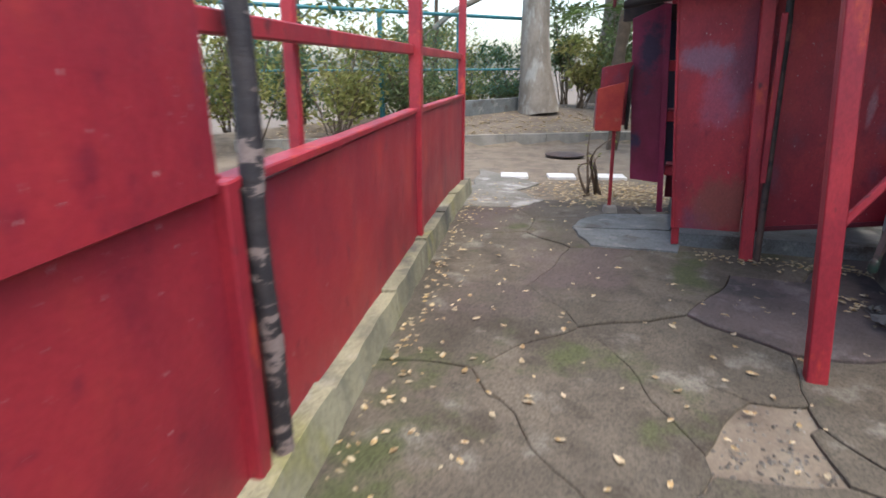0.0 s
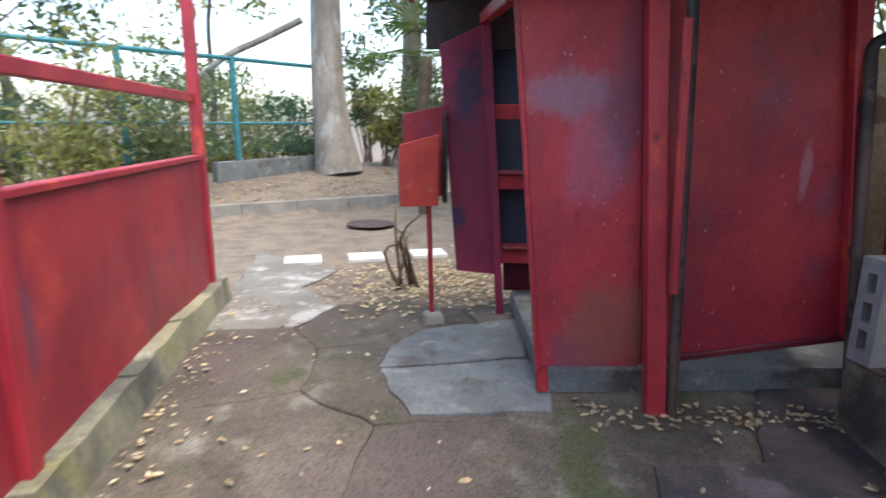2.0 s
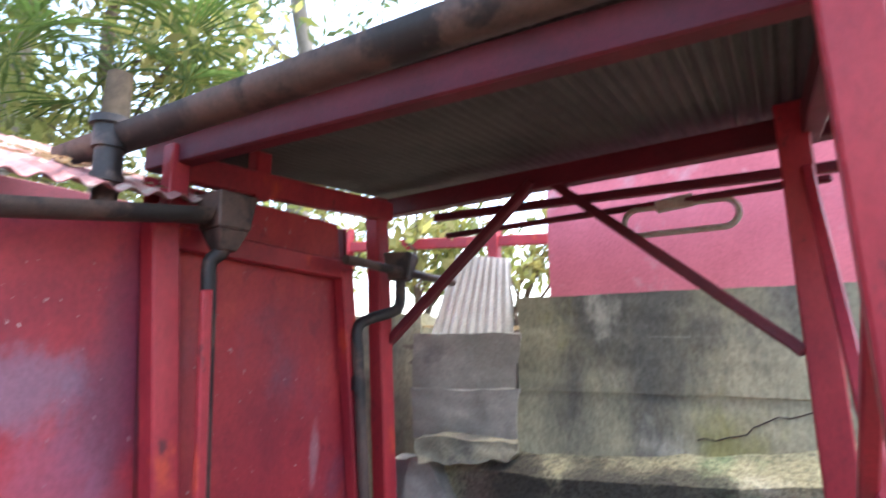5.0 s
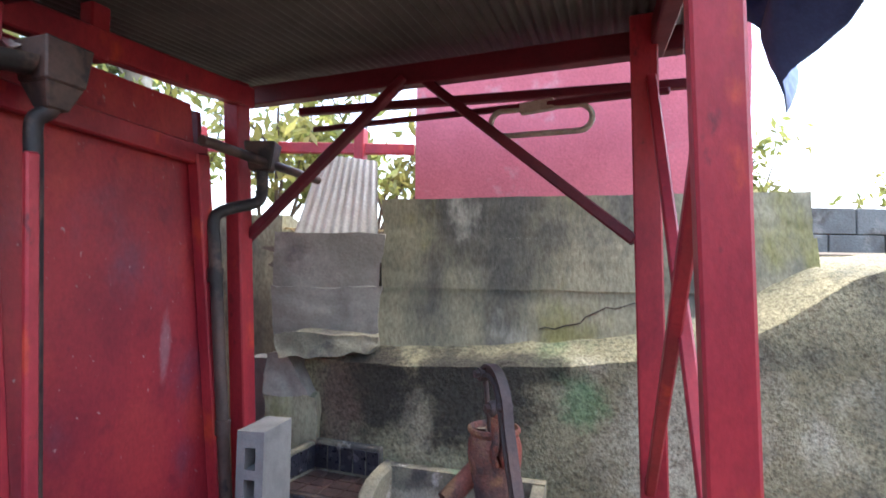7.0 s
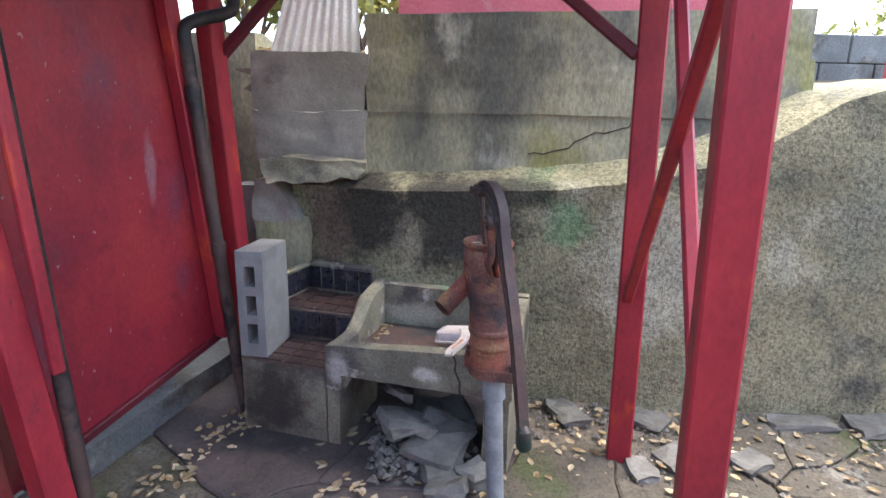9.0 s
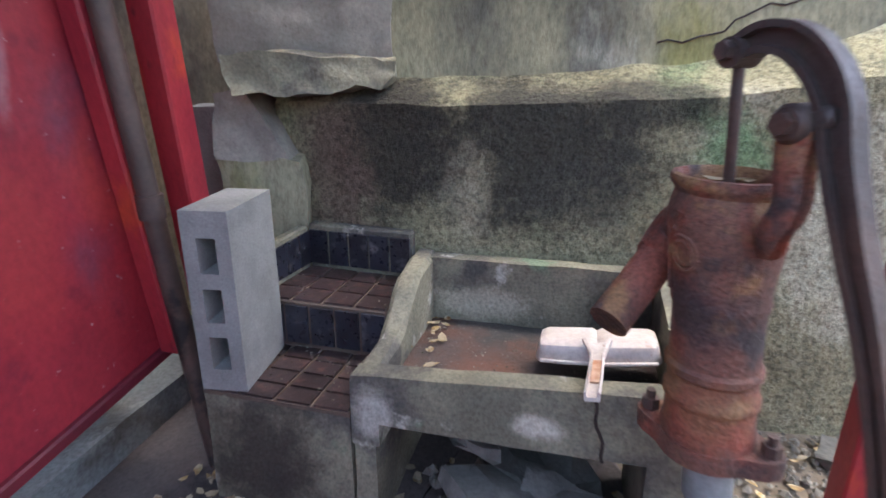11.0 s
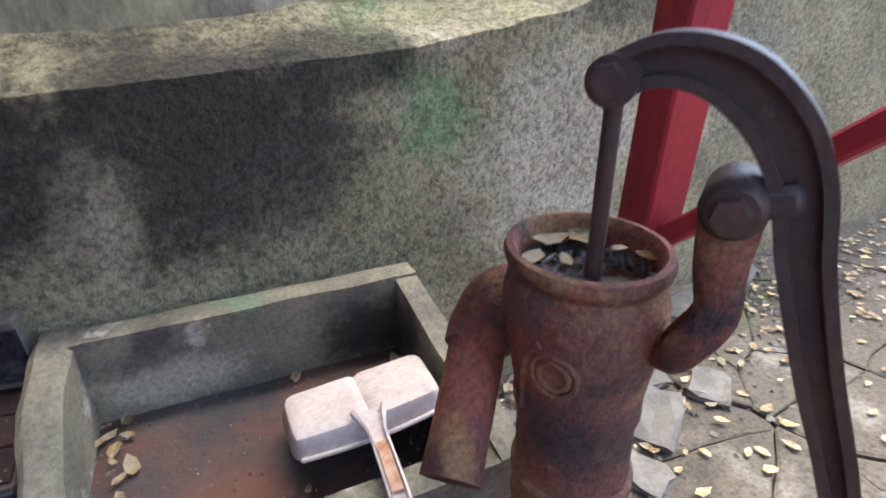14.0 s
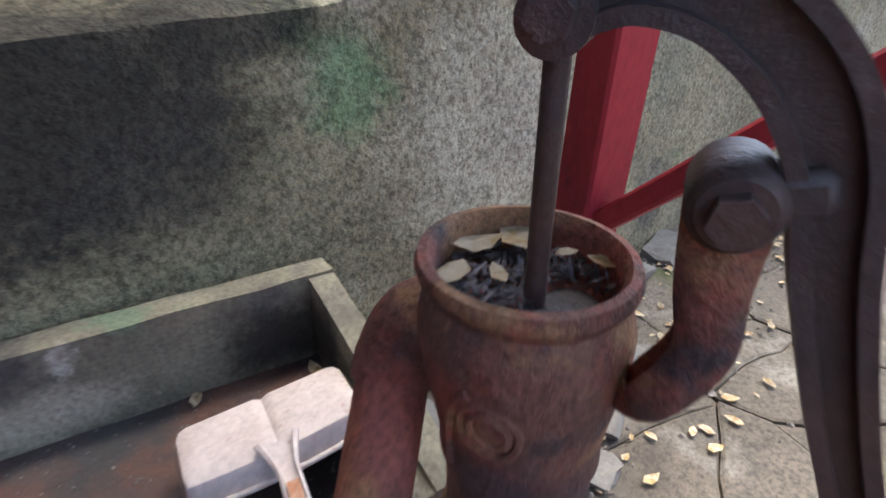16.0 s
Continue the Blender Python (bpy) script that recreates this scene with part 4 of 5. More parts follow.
bmesh.ops.bevel(bm, geom=[e for e in bm.edges if len(e.link_faces) == 2 and e.calc_face_angle(0) > 0.5], offset=0.005, segments=2, affect="EDGES")
blk = part("cinder_block", bm, BLOCKC)
blk.matrix_world = pose(2.648, 3.052, 0.371, 0, 0, -101)
tagged(blk, "grey hollow cinder block standing on end beside the tiled steps", "block")

# ---- hand pump ----
pump = thing("hand_pump", "rusted cast-iron hand well pump with long curved lever", "hand pump")
PC = (2.229, 2.265)
pz = V((PC[0], PC[1], 0))
bm = bmesh.new()
lathe(bm, [(r * 0.95, z) for r, z in ([(0.0, 0.545), (0.066, 0.545), (0.066, 0.556), (0.063, 0.568), (0.062, 0.598), (0.066, 0.603), (0.066, 0.612), (0.062, 0.617), (0.061, 0.640), (0.066, 0.646), (0.066, 0.655), (0.061, 0.660), (0.060, 0.715), (0.061, 0.735), (0.064, 0.742), (0.064, 0.750),
           (0.063, 0.760), (0.067, 0.79), (0.072, 0.82), (0.075, 0.845), (0.075, 0.862), (0.071, 0.878), (0.067, 0.887), (0.069, 0.892), (0.073, 0.896), (0.0745, 0.902), (0.072, 0.908), (0.066, 0.909), (0.062, 0.904), (0.061, 0.875), (0.0, 0.872)])], PC, 56)
part("barrel", bm, RUST, pump, smooth=True)
bm = bmesh.new()
fl = []
for k in range(48):
    a = k / 48 * math.tau
    r = 0.066 + 0.034 * max(0, math.cos(2 * (a - 0.75))) ** 3
    fl.append((r * math.cos(a), r * math.sin(a)))
lo = [bm.verts.new((PC[0] + x, PC[1] + y, 0.518)) for x, y in fl]
hi = [bm.verts.new((PC[0] + x, PC[1] + y, 0.546)) for x, y in fl]
for k in range(48):
    bm.faces.new((lo[k], lo[(k + 1) % 48], hi[(k + 1) % 48], hi[k]))
bm.faces.new(hi), bm.faces.new(lo[::-1])
part("base_flange", bm, RUST, pump, smooth=True)
for a in (0.75, 0.75 + math.pi):
    bm = bmesh.new()
    c = pz + V((math.cos(a) * 0.082, math.sin(a) * 0.082, 0))
    tube(bm, [z_(c, 0.54), z_(c, 0.562)], 0.013, 6)
    tube(bm, [z_(c, 0.56), z_(c, 0.575)], 0.007, 8)
    part("bolt", bm, IRON, pump)
bm = bmesh.new()
path = curve_pts([pz + V((0.03, 0.0, 0.822)), pz + V((0.068, 0.010, 0.826)), V((2.314, 2.280, 0.812)), V((2.322, 2.292, 0.780))], 6)
tube(bm, path, 0.034, 20)
part("elbow", bm, RUST, pump, smooth=True)
bm = bmesh.new()
e0, e1 = V((2.326, 2.286, 0.782)), V((2.258, 2.390, 0.698))
ax = (e1 - e0)
r1 = tube(bm, [e0, e0 + ax * 0.14, e0 + ax * 0.15, e0 + ax * 0.7, e1, e1, e0 + ax * 0.7], 0.03, 24, cap=False, radii=[0.034, 0.034, 0.029, 0.028, 0.029, 0.0235, 0.022])
bm.faces.new(r1[-1][::-1])
part("spout", bm, RUST, pump, "rusty downward spout", smooth=True)
hd = V((math.cos(radians(198.6)), math.sin(radians(198.6)), 0))


def hp(s, z, o=0.0):
    return V((2.211, 2.292, z)) + hd * s + V((-hd.y, hd.x, 0)) * o


side0 = V((-hd.y, hd.x, 0))
bm = bmesh.new()
tube(bm, [V((2.212, 2.235, 0.05)), V((2.222, 2.255, 0.46))], 0.026, 18)
part("suction_pipe", bm, PVC, pump, "grey plastic suction pipe rising from the ground", smooth=True)
bm = bmesh.new()
tube(bm, [V((2.221, 2.254, 0.44)), V((2.224, 2.26, 0.52))], 0.034, 18)
part("pipe_coupling", bm, PVC, pump, smooth=True)
# lever bracket on the barrel
for o in (-0.010, 0.010):
    bm = bmesh.new()
    pts = curve_pts([V((2.185, 2.250, 0.835)), V((2.150, 2.258, 0.840)) + side0 * o, hp(0.080, 0.862, o), hp(0.094, 0.895, o), hp(0.089, 0.935, o), hp(0.087, 0.979, o)], 5)
    prev = None
    for k, p in enumerate(pts):
        ax = (pts[min(k + 1, len(pts) - 1)] - pts[max(k - 1, 0)]).normalized()
        nn = ax.cross(side0)
        hw = 0.021 - 0.006 * math.sin(k / (len(pts) - 1) * math.pi)
        ring = [bm.verts.new(p + nn * (hw * math.cos(q * math.tau / 10)) + side0 * (0.0085 * math.sin(q * math.tau / 10))) for q in range(10)]
        if prev:
            for q in range(10):
                bm.faces.new((prev[q], prev[(q + 1) % 10], ring[(q + 1) % 10], ring[q]))
        else:
            bm.faces.new(ring)
        prev = ring
    bm.faces.new(prev[::-1])
    part("bracket", bm, RUST, pump, smooth=True)
bm = bmesh.new()
tube(bm, [hp(0.087, 0.979, -0.026), hp(0.087, 0.979, -0.020), hp(0.087, 0.979, 0.020), hp(0.087, 0.979, 0.026)], 0.022, 24, radii=[0.016, 0.0205, 0.0205, 0.016])
part("pivot", bm, IRON, pump, smooth=True)
bm = bmesh.new()
tube(bm, [hp(0.087, 0.979, -0.036), hp(0.087, 0.979, 0.036)], 0.012, 6)
part("pivot_bolt", bm, IRON, pump)
# lever: ribbed arm, flat web with raised rims
lv = curve_pts([hp(0.0, 1.050), hp(0.030, 1.063), hp(0.066, 1.058), hp(0.098, 1.034), hp(0.120, 0.998), hp(0.136, 0.945), hp(0.164, 0.870), hp(0.198, 0.790), hp(0.232, 0.69), hp(0.262, 0.58), hp(0.285, 0.49)], 6)
side = V((-hd.y, hd.x, 0))
widths = [0.0140 + 0.0050 * min(1, i / 14) - 0.009 * max(0, (i - 20) / 34) for i in range(len(lv))]
bm = bmesh.new()
rims = []
for i, p in enumerate(lv):
    ax = (lv[min(i + 1, len(lv) - 1)] - lv[max(i - 1, 0)]).normalized()
    n = ax.cross(side)
    w = widths[i]
    rims.append([bm.verts.new(p + n * a + side * b) for a, b in ((-w, -0.013), (-w, 0.013), (-w + 0.008, 0.013), (-w + 0.009, 0.004), (w - 0.009, 0.004), (w - 0.008, 0.013), (w, 0.013), (w, -0.013), (w - 0.008, -0.013), (w - 0.009, -0.004), (-w + 0.009, -0.004), (-w + 0.008, -0.013))])
for a, b in zip(rims, rims[1:]):
    for k in range(12):
        bm.faces.new((a[k], a[(k + 1) % 12], b[(k + 1) % 12], b[k]))
bm.faces.new(rims[0]), bm.faces.new(rims[-1][::-1])
tube(bm, [hp(0.0, 1.048, -0.018), hp(0.0, 1.048, 0.018)], 0.017, 20)
beam(bm, hp(0.087, 0.979), hp(0.124, 0.990), 0.03, 0.022, tuple(side))
tube(bm, [hp(0.281, 0.505), hp(0.287, 0.495), hp(0.293, 0.455), hp(0.294, 0.447)], 0.02, 14, radii=[0.012, 0.02, 0.02, 0.014])
part("lever", bm, IRON, pump, "dark iron curved lever with raised rims", smooth=True)
bm = bmesh.new()
tube(bm, [hp(0.0, 1.050, -0.03), hp(0.0, 1.050, 0.03)], 0.011, 6)
part("rod_bolt", bm, IRON, pump)
bm = bmesh.new()
tube(bm, [hp(0.0, 1.050), V((2.216, 2.274, 0.872))], 0.0068, 12)
part("piston_rod", bm, IRON, pump, smooth=True)
# emblem relief on the barrel
bm = bmesh.new()
fdir = V((-0.27, 0.96, 0)).normalized()
fs_ = V((-fdir.y, fdir.x, 0))
for rr in (0.020, 0.013):
    ring = []
    for k in range(25):
        a = k / 24 * math.tau
        u = fs_ * (rr * math.cos(a))
        z = 0.815 + rr * 1.1 * math.sin(a)
        rad = 0.0675 + 0.09 * (z - 0.815)
        dirv = (fdir + u / 0.066).normalized()
        ring.append(pz + dirv * rad + V((0, 0, z)))
    tube(bm, ring, 0.003, 6, cap=False)
swoosh = []
for k in range(13):
    u = k / 12
    dirv = (fdir + fs_ * (-0.16 - 0.75 * u + 0.25 * u * u)).normalized()
    z = 0.845 - 0.09 * u ** 1.4
    swoosh.append(pz + dirv * (0.0705 - 0.009 * u) + V((0, 0, z)))
tube(bm, swoosh, 0.004, 6)
part("emblem", bm, RUST, pump, smooth=True)
bm = bmesh.new()
tube(bm, [pz + V((-0.028, -0.012, 0.8735)), pz + V((-0.028, -0.012, 0.8765))], 0.018, 16)
part("valve_hole", bm, BLACK, pump)
# the pump leans: its foot stands a little off the line of its rim
for ob in pump.children:
    if ob.name.split(".")[0] in ("barrel", "base_flange", "bolt", "suction_pipe", "pipe_coupling", "emblem"):
        for v in ob.data.vertices:
            k = (0.9 - v.co.z) / 0.37 if v.co.z > 0.53 else 1.0
            v.co.x -= 0.012 * k
            v.co.y -= 0.020 * k
vs, fs = [], []
for i in range(900):
    a, r = random.uniform(0, math.tau), 0.056 * math.sqrt(random.random())
    c = V((PC[0] + r * math.cos(a), PC[1] + r * math.sin(a), 0.876 + 0.012 * random.random()))
    if (c - pz - V((-0.028, -0.012, c.z))).length < 0.02:
        continue
    dv = V((random.uniform(-1, 1), random.uniform(-1, 1), random.uniform(-0.3, 0.3))).normalized() * random.uniform(0.003, 0.012)
    pv = V((-dv.y, dv.x, 0.4 * dv.x)).normalized() * random.uniform(0.0006, 0.0025)
    k = len(vs)
    vs += [c - dv, c + pv, c + dv, c - pv]
    fs.append((k, k + 1, k + 2, k + 3))
tagged(ob_mesh("pump_debris", vs, fs, WEB), "dark fibres and crumbs lying inside the pump rim", "debris", kind="stuff")

# ---- dustpan in the trough ----
pan = thing("dustpan", "grubby white plastic dustpan lying upside down in the trough", "dustpan")
DM = pose(2.600, 2.262, 0.462, 6, 6, 71)


def dloc(x, y, z):
    return DM @ V((x, y, z))


bm = bmesh.new()
rows = []
nu, nvv = 24, 10
for j in range(nvv + 1):
    v = j / nvv
    row = []
    for i in range(nu + 1):
        u = i / nu * 2 - 1
        hw = (0.130 - 0.006 * v) * (1 - 0.14 * max(0, 1 - v / 0.25) ** 2 - 0.10 * max(0, (v - 0.8) / 0.2) ** 2)
        edge = min(1, (1 - abs(u)) / 0.14, (1 - v) / 0.2, v / 0.12 + 0.25)
        z = 0.042 * (0.72 + 0.28 * v) * (1 - (1 - max(0, edge)) ** 2.4)
        if abs(u) < 0.07:
            z -= 0.006
        row.append(bm.verts.new(dloc(u * hw, v * 0.15 * (1 - 0.06 * u * u) - 0.067, z)))
    rows.append(row)
for a, b in zip(rows, rows[1:]):
    for k in range(nu):
        bm.faces.new((a[k], a[k + 1], b[k + 1], b[k]))
body = part("pan", bm, PLASTIC, pan, smooth=True)
body.modifiers.new("thickness", "SOLIDIFY").thickness = 0.003
bm = bmesh.new()
tube(bm, [dloc(-0.113 + 0.226 * i / 24, 0.083 - 0.010 * (abs(i / 12 - 1)) ** 2, 0.004) for i in range(25)], 0.004, 8)
part("lip", bm, PLASTIC, pan, smooth=True)
bm = bmesh.new()
hh = curve_pts([dloc(0, 0.06, 0.042), dloc(0, 0.09, 0.030), dloc(0.002, 0.14, 0.022), dloc(0.006, 0.21, 0.024), dloc(0.01, 0.262, 0.022)], 4)
prev = None
xs3 = (DM.to_3x3() @ V((1, 0, 0)))
zs3 = (DM.to_3x3() @ V((0, 0, 1)))
for i, p in enumerate(hh):
    w = 0.030 - 0.016 * min(1, i / 5)
    ring = [bm.verts.new(p + xs3 * a + zs3 * b) for a, b in ((-w, 0.006), (-w * 0.75, 0.008), (-w * 0.6, -0.002), (w * 0.6, -0.002), (w * 0.75, 0.008), (w, 0.006), (w * 0.9, -0.009), (-w * 0.9, -0.009))]
    if prev:
        for k in range(8):
            bm.faces.new((prev[k], prev[(k + 1) % 8], ring[(k + 1) % 8], ring[k]))
    else:
        bm.faces.new(ring)
    prev = ring
bm.faces.new(prev[::-1])
handle = part("handle", bm, PLASTIC, pan, smooth=True)
bm = bmesh.new()
beam(bm, dloc(0.0, 0.12, 0.0265), dloc(0.006, 0.215, 0.0255), 0.016, 0.003, tuple(xs3), bevel=0)
part("rust_stain", bm, STAIN, handle, "rust-brown stain in the handle groove")

# ---- sign box on a post ----
sign = thing("post_box", "red painted box with open black side on a thin post", "box")
bm = bmesh.new()
beam(bm, (1.545, 4.80, 0.06), (1.515, 4.77, 0.80), 0.03, 0.03)
part("post", bm, RED_POST, sign)
bm = bmesh.new()
hexa(bm, [V((1.47, 4.72, 0.02)), V((1.60, 4.70, 0.02)), V((1.62, 4.83, 0.02)), V((1.49, 4.85, 0.02))], [V((1.49, 4.74, 0.105)), V((1.59, 4.72, 0.105)), V((1.60, 4.82, 0.105)), V((1.50, 4.83, 0.105))], 0.008)
part("foot", bm, GREYC, sign)


def sbox(name, s0, s1, d0, d1, z0, z1l, z1r, mt):
    o = V((1.33, 4.70, 0))
    a, b = V((0.985, -0.17, 0)), V((0.17, 0.985, 0))
    pt = lambda s, d, z: o + a * s + b * d + V((0, 0, z))
    bm = bmesh.new()
    hexa(bm, [pt(s0, d0, z0), pt(s1, d0, z0), pt(s1, d1, z0), pt(s0, d1, z0)], [pt(s0, d0, z1l), pt(s1, d0, z1r), pt(s1, d1, z1r), pt(s0, d1, z1l)], 0.003)
    return part(name, bm, mt, sign)


sbox("front_board", 0.0, 0.215, 0.0, 0.015, 0.77, 1.11, 1.165, ORANGE)
sbox("back_board", 0.035, 0.285, 0.20, 0.218, 0.80, 1.275, 1.325, RED)
sbox("inner_side", 0.20, 0.212, 0.016, 0.199, 0.79, 1.05, 1.10, BLACK)
sbox("edge_frame", 0.262, 0.285, 0.13, 0.199, 0.77, 1.25, 1.30, BLACK)
sbox("bottom", 0.015, 0.199, 0.016, 0.199, 0.775, 0.79, 0.79, BLACK)
sbox("far_side", 0.002, 0.014, 0.016, 0.199, 0.78, 1.08, 1.08, RED)

# ---- pale plates and far kerb ----
for x, y in ((0.93, 6.98), (1.52, 6.93), (2.14, 6.9)):
    bm = bmesh.new()
    z = ground_z(x, y)
    hexa(bm, [V((x - 0.17, y - 0.13, z - 0.02)), V((x + 0.17, y - 0.15, z - 0.02)), V((x + 0.19, y + 0.12, z - 0.02)), V((x - 0.15, y + 0.14, z - 0.02))], [V((x - 0.17, y - 0.13, z + 0.018)), V((x + 0.17, y - 0.15, z + 0.018)), V((x + 0.19, y + 0.12, z + 0.018)), V((x - 0.15, y + 0.14, z + 0.018))], 0.005)
    tagged(part("stone_plate", bm, WHITE), "flat white stone plate set in the paving", "plate", "plates in the paving")
far = thing("kerb_far", "low grey concrete kerb holding the leaf-covered bank", "kerb", kind="structure")
for i in range(12):
    x = -3.4 + i * 0.75
    y = 9.66 + 0.2 * x
    bm = bmesh.new()
    box_grid(bm, [V((x, y, -0.2)), V((x + 0.74, y + 0.148, -0.2)), V((x + 0.72, y + 0.29, -0.2)), V((x - 0.02, y + 0.14, -0.2))], [V((x, y, 0.12)), V((x + 0.74, y + 0.148, 0.12)), V((x + 0.72, y + 0.29, 0.12)), V((x - 0.02, y + 0.14, 0.12))], 3)
    rough_up(bm, 0.01, 5)
    part("kerb_stone", bm, GREYC, far, smooth=True)
bm = bmesh.new()
lathe(bm, [(0.0, -0.03), (0.30, -0.03), (0.30, -0.022), (0.27, -0.018), (0.0, -0.018)], (1.9, 8.6), 28)
tagged(part("manhole_cover", bm, IRON, smooth=True), "round dark manhole cover in the earth", "manhole cover")

# ---- teal fence in the distance ----
tf = thing("mesh_fence", "teal painted wire mesh fence with low wall", "fence")
T0, TD = V((1.75, 12.7, 0)), V((-0.834, -0.552, 0))
for i in range(8):
    p = T0 + TD * (1.75 * i)
    z = ground_z(p.x, p.y)
    bm = bmesh.new()
    tube(bm, [z_(p, z - 0.3), z_(p, 2.25)], 0.05, 10)
    part("post", bm, TEAL, tf, smooth=True)
p, q = T0, T0 + TD * 13
q_wall = T0 + TD * 2.2
bm = bmesh.new()
tube(bm, [z_(p, 2.22), z_(q, 2.22)], 0.035, 8)
part("rail", bm, TEAL, tf, smooth=True)
bm = bmesh.new()
tube(bm, [z_(p, 1.2), z_(q, 1.2)], 0.02, 8)
part("rail", bm, TEAL, tf, smooth=True)
bm = bmesh.new()
beam(bm, z_(p, 0.36), z_(q_wall, 0.33), 0.16, 0.5, tuple(TD.cross(V((0, 0, 1)))))
part("low_wall", bm, BLUECONC, tf)
vs, fs = [], []
L_ = 13.0
for dr in (1, -1):
    for i in range(-20, 131):
        a0, a1 = i * 0.1, i * 0.1 + 1.5
        za, zb = (0.7, 2.2) if dr > 0 else (2.2, 0.7)
        if a1 < 0 or a0 > L_:
            continue
        s = T0 + TD * a0 + V((0, 0, za))
        e = T0 + TD * a1 + V((0, 0, zb))
        up = V((0, 0, 0.004))
        k = len(vs)
        vs += [s - up, s + up, e + up, e - up]
        fs.append((k, k + 1, k + 2, k + 3))
wire = ob_mesh("mesh", vs, fs, MESH, tf)
wire["kind"] = "stuff"


# ---- trees, shrubs, palms ----
def leaves(centres, radius, count, size, seed, squash=0.7):
    rg = np.random.RandomState(seed)
    c = np.array(centres)[rg.randint(0, len(centres), count)]
    d = rg.normal(size=(count, 3))
    d /= np.linalg.norm(d, axis=1)[:, None]
    p = c + d * (radius * rg.rand(count) ** 0.6)[:, None] * np.array([1, 1, squash])
    ax = rg.normal(size=(count, 3))
    ax /= np.linalg.norm(ax, axis=1)[:, None]
    sd_ = np.cross(ax, rg.normal(size=(count, 3)))
    sd_ /= np.linalg.norm(sd_, axis=1)[:, None] + 1e-6
    ln = (size * (0.6 + 0.8 * rg.rand(count)))[:, None]
    v = np.stack([p - ax * ln, p + sd_ * ln * 0.38, p + ax * ln, p - sd_ * ln * 0.38], 1).reshape(-1, 3)
    f = [(4 * i, 4 * i + 1, 4 * i + 2, 4 * i + 3) for i in range(count)]
    return v.tolist(), f


def tree(name, at, height, r, crown, count, size, mt, seed, label, spread=1.6, lean=(0, 0), bark=BARK, crown_from=0.45):
    rg = random.Random(seed)
    t = thing(name, label, "tree")
    base = V(at)
    bm = bmesh.new()
    n = 12
    pts = [base + V((lean[0] * (i / n) ** 1.3 + 0.06 * math.sin(i * 0.9 + seed), lean[1] * (i / n) ** 1.3 + 0.06 * math.cos(i * 1.1 + seed), height * i / n)) for i in range(n + 1)]
    tube(bm, pts, r, 18, radii=[r * (1.35 if i == 0 else 1.08 if i == 1 else 1) * (1 - 0.6 * i / n) for i in range(n + 1)])
    cs = []
    for k in range(crown):
        i = rg.randint(int(n * crown_from), n)
        a = rg.uniform(0, math.tau)
        ln = spread * rg.uniform(0.5, 1.15)
        e = pts[i] + V((math.cos(a) * ln, math.sin(a) * ln, rg.uniform(-0.1, 0.6) * spread))
        m1 = pts[i].lerp(e, 0.5) + V((0, 0, 0.12 * ln))
        tube(bm, curve_pts([pts[i], m1, e], 3), 0.02, 6, radii=[r * 0.22 * (1 - 0.13 * j) for j in range(7)])
        cs += [tuple(e), tuple(m1.lerp(e, 0.4) + V((rg.uniform(-.3, .3), rg.uniform(-.3, .3), 0.1)))]
    for v in bm.verts:
        v.co += V(noise.noise_vector(v.co * 3)) * r * 0.10
    part("trunk", bm, bark, t, smooth=True)
    v, f = leaves(cs, spread * 0.55, count, size, seed)
    ob_mesh("crown", v, f, mt, t)
    return t


tree("broadleaf_tree", (2.02, 12.4, 0.3), 9, 0.33, 14, 4200, 0.10, LEAF_B, 3, "tall tree with thick pale grey trunk on the bank", 2.2, (-0.5, 0.4), crown_from=0.5)
tree("broadleaf_tree", (4.1, 15.0, 0.2), 9, 0.28, 12, 3600, 0.10, LEAF_A, 5, "slender pale tree trunk among evergreen leaves", 2.0, (0.2, 0.1), crown_from=0.35)
tree("broadleaf_tree", (5.2, 8.5, 1.4), 6.5, 0.16, 14, 5200, 0.085, LEAF_B, 7, "bright yellow-green tree behind the hut", 1.7, (-0.3, -0.4), crown_from=0.3)
tree("broadleaf_tree", (7.4, 6.0, 1.5), 7, 0.18, 14, 5200, 0.085, LEAF_A, 9, "green tree rising over the upper terrace", 1.9, (-0.4, 0.2), crown_from=0.3)
tree("broadleaf_tree", (-3.2, 12.5, -0.6), 6.5, 0.10, 12, 4200, 0.08, LEAF_A, 11, "thin evergreen tree beyond the mesh fence", 1.7, (0.3, 0), TWIG, 0.2)
tree("broadleaf_tree", (-6.4, 10.5, -0.6), 6.5, 0.12, 12, 4200, 0.08, LEAF_A, 13, "evergreen tree beyond the mesh fence", 1.8, (0.3, 0), TWIG, 0.2)
tree("broadleaf_tree", (-0.4, 15.2, -0.8), 5.0, 0.09, 12, 3600, 0.085, LEAF_B, 15, "thin yellow-green tree beyond the mesh fence", 1.6, (0.3, 0), TWIG, 0.15)
tree("broadleaf_tree", (-9.5, 8.0, -0.5), 6, 0.12, 12, 3800, 0.09, LEAF_A, 17, "evergreen tree beyond the mesh fence", 1.8, (0.2, 0.3), TWIG, 0.2)
tree("broadleaf_tree", (6.5, 13.5, 0.5), 8, 0.2, 14, 4600, 0.10, LEAF_A, 19, "dense evergreen tree behind the hut", 2.1, (0, 0), crown_from=0.2)


tree("broadleaf_tree", (5.0, 6.9, 1.4), 4.6, 0.10, 16, 6500, 0.07, LEAF_B, 23, "leafy yellow-green tree close behind the hut", 1.5, (-0.4, -0.3), TWIG, 0.2)


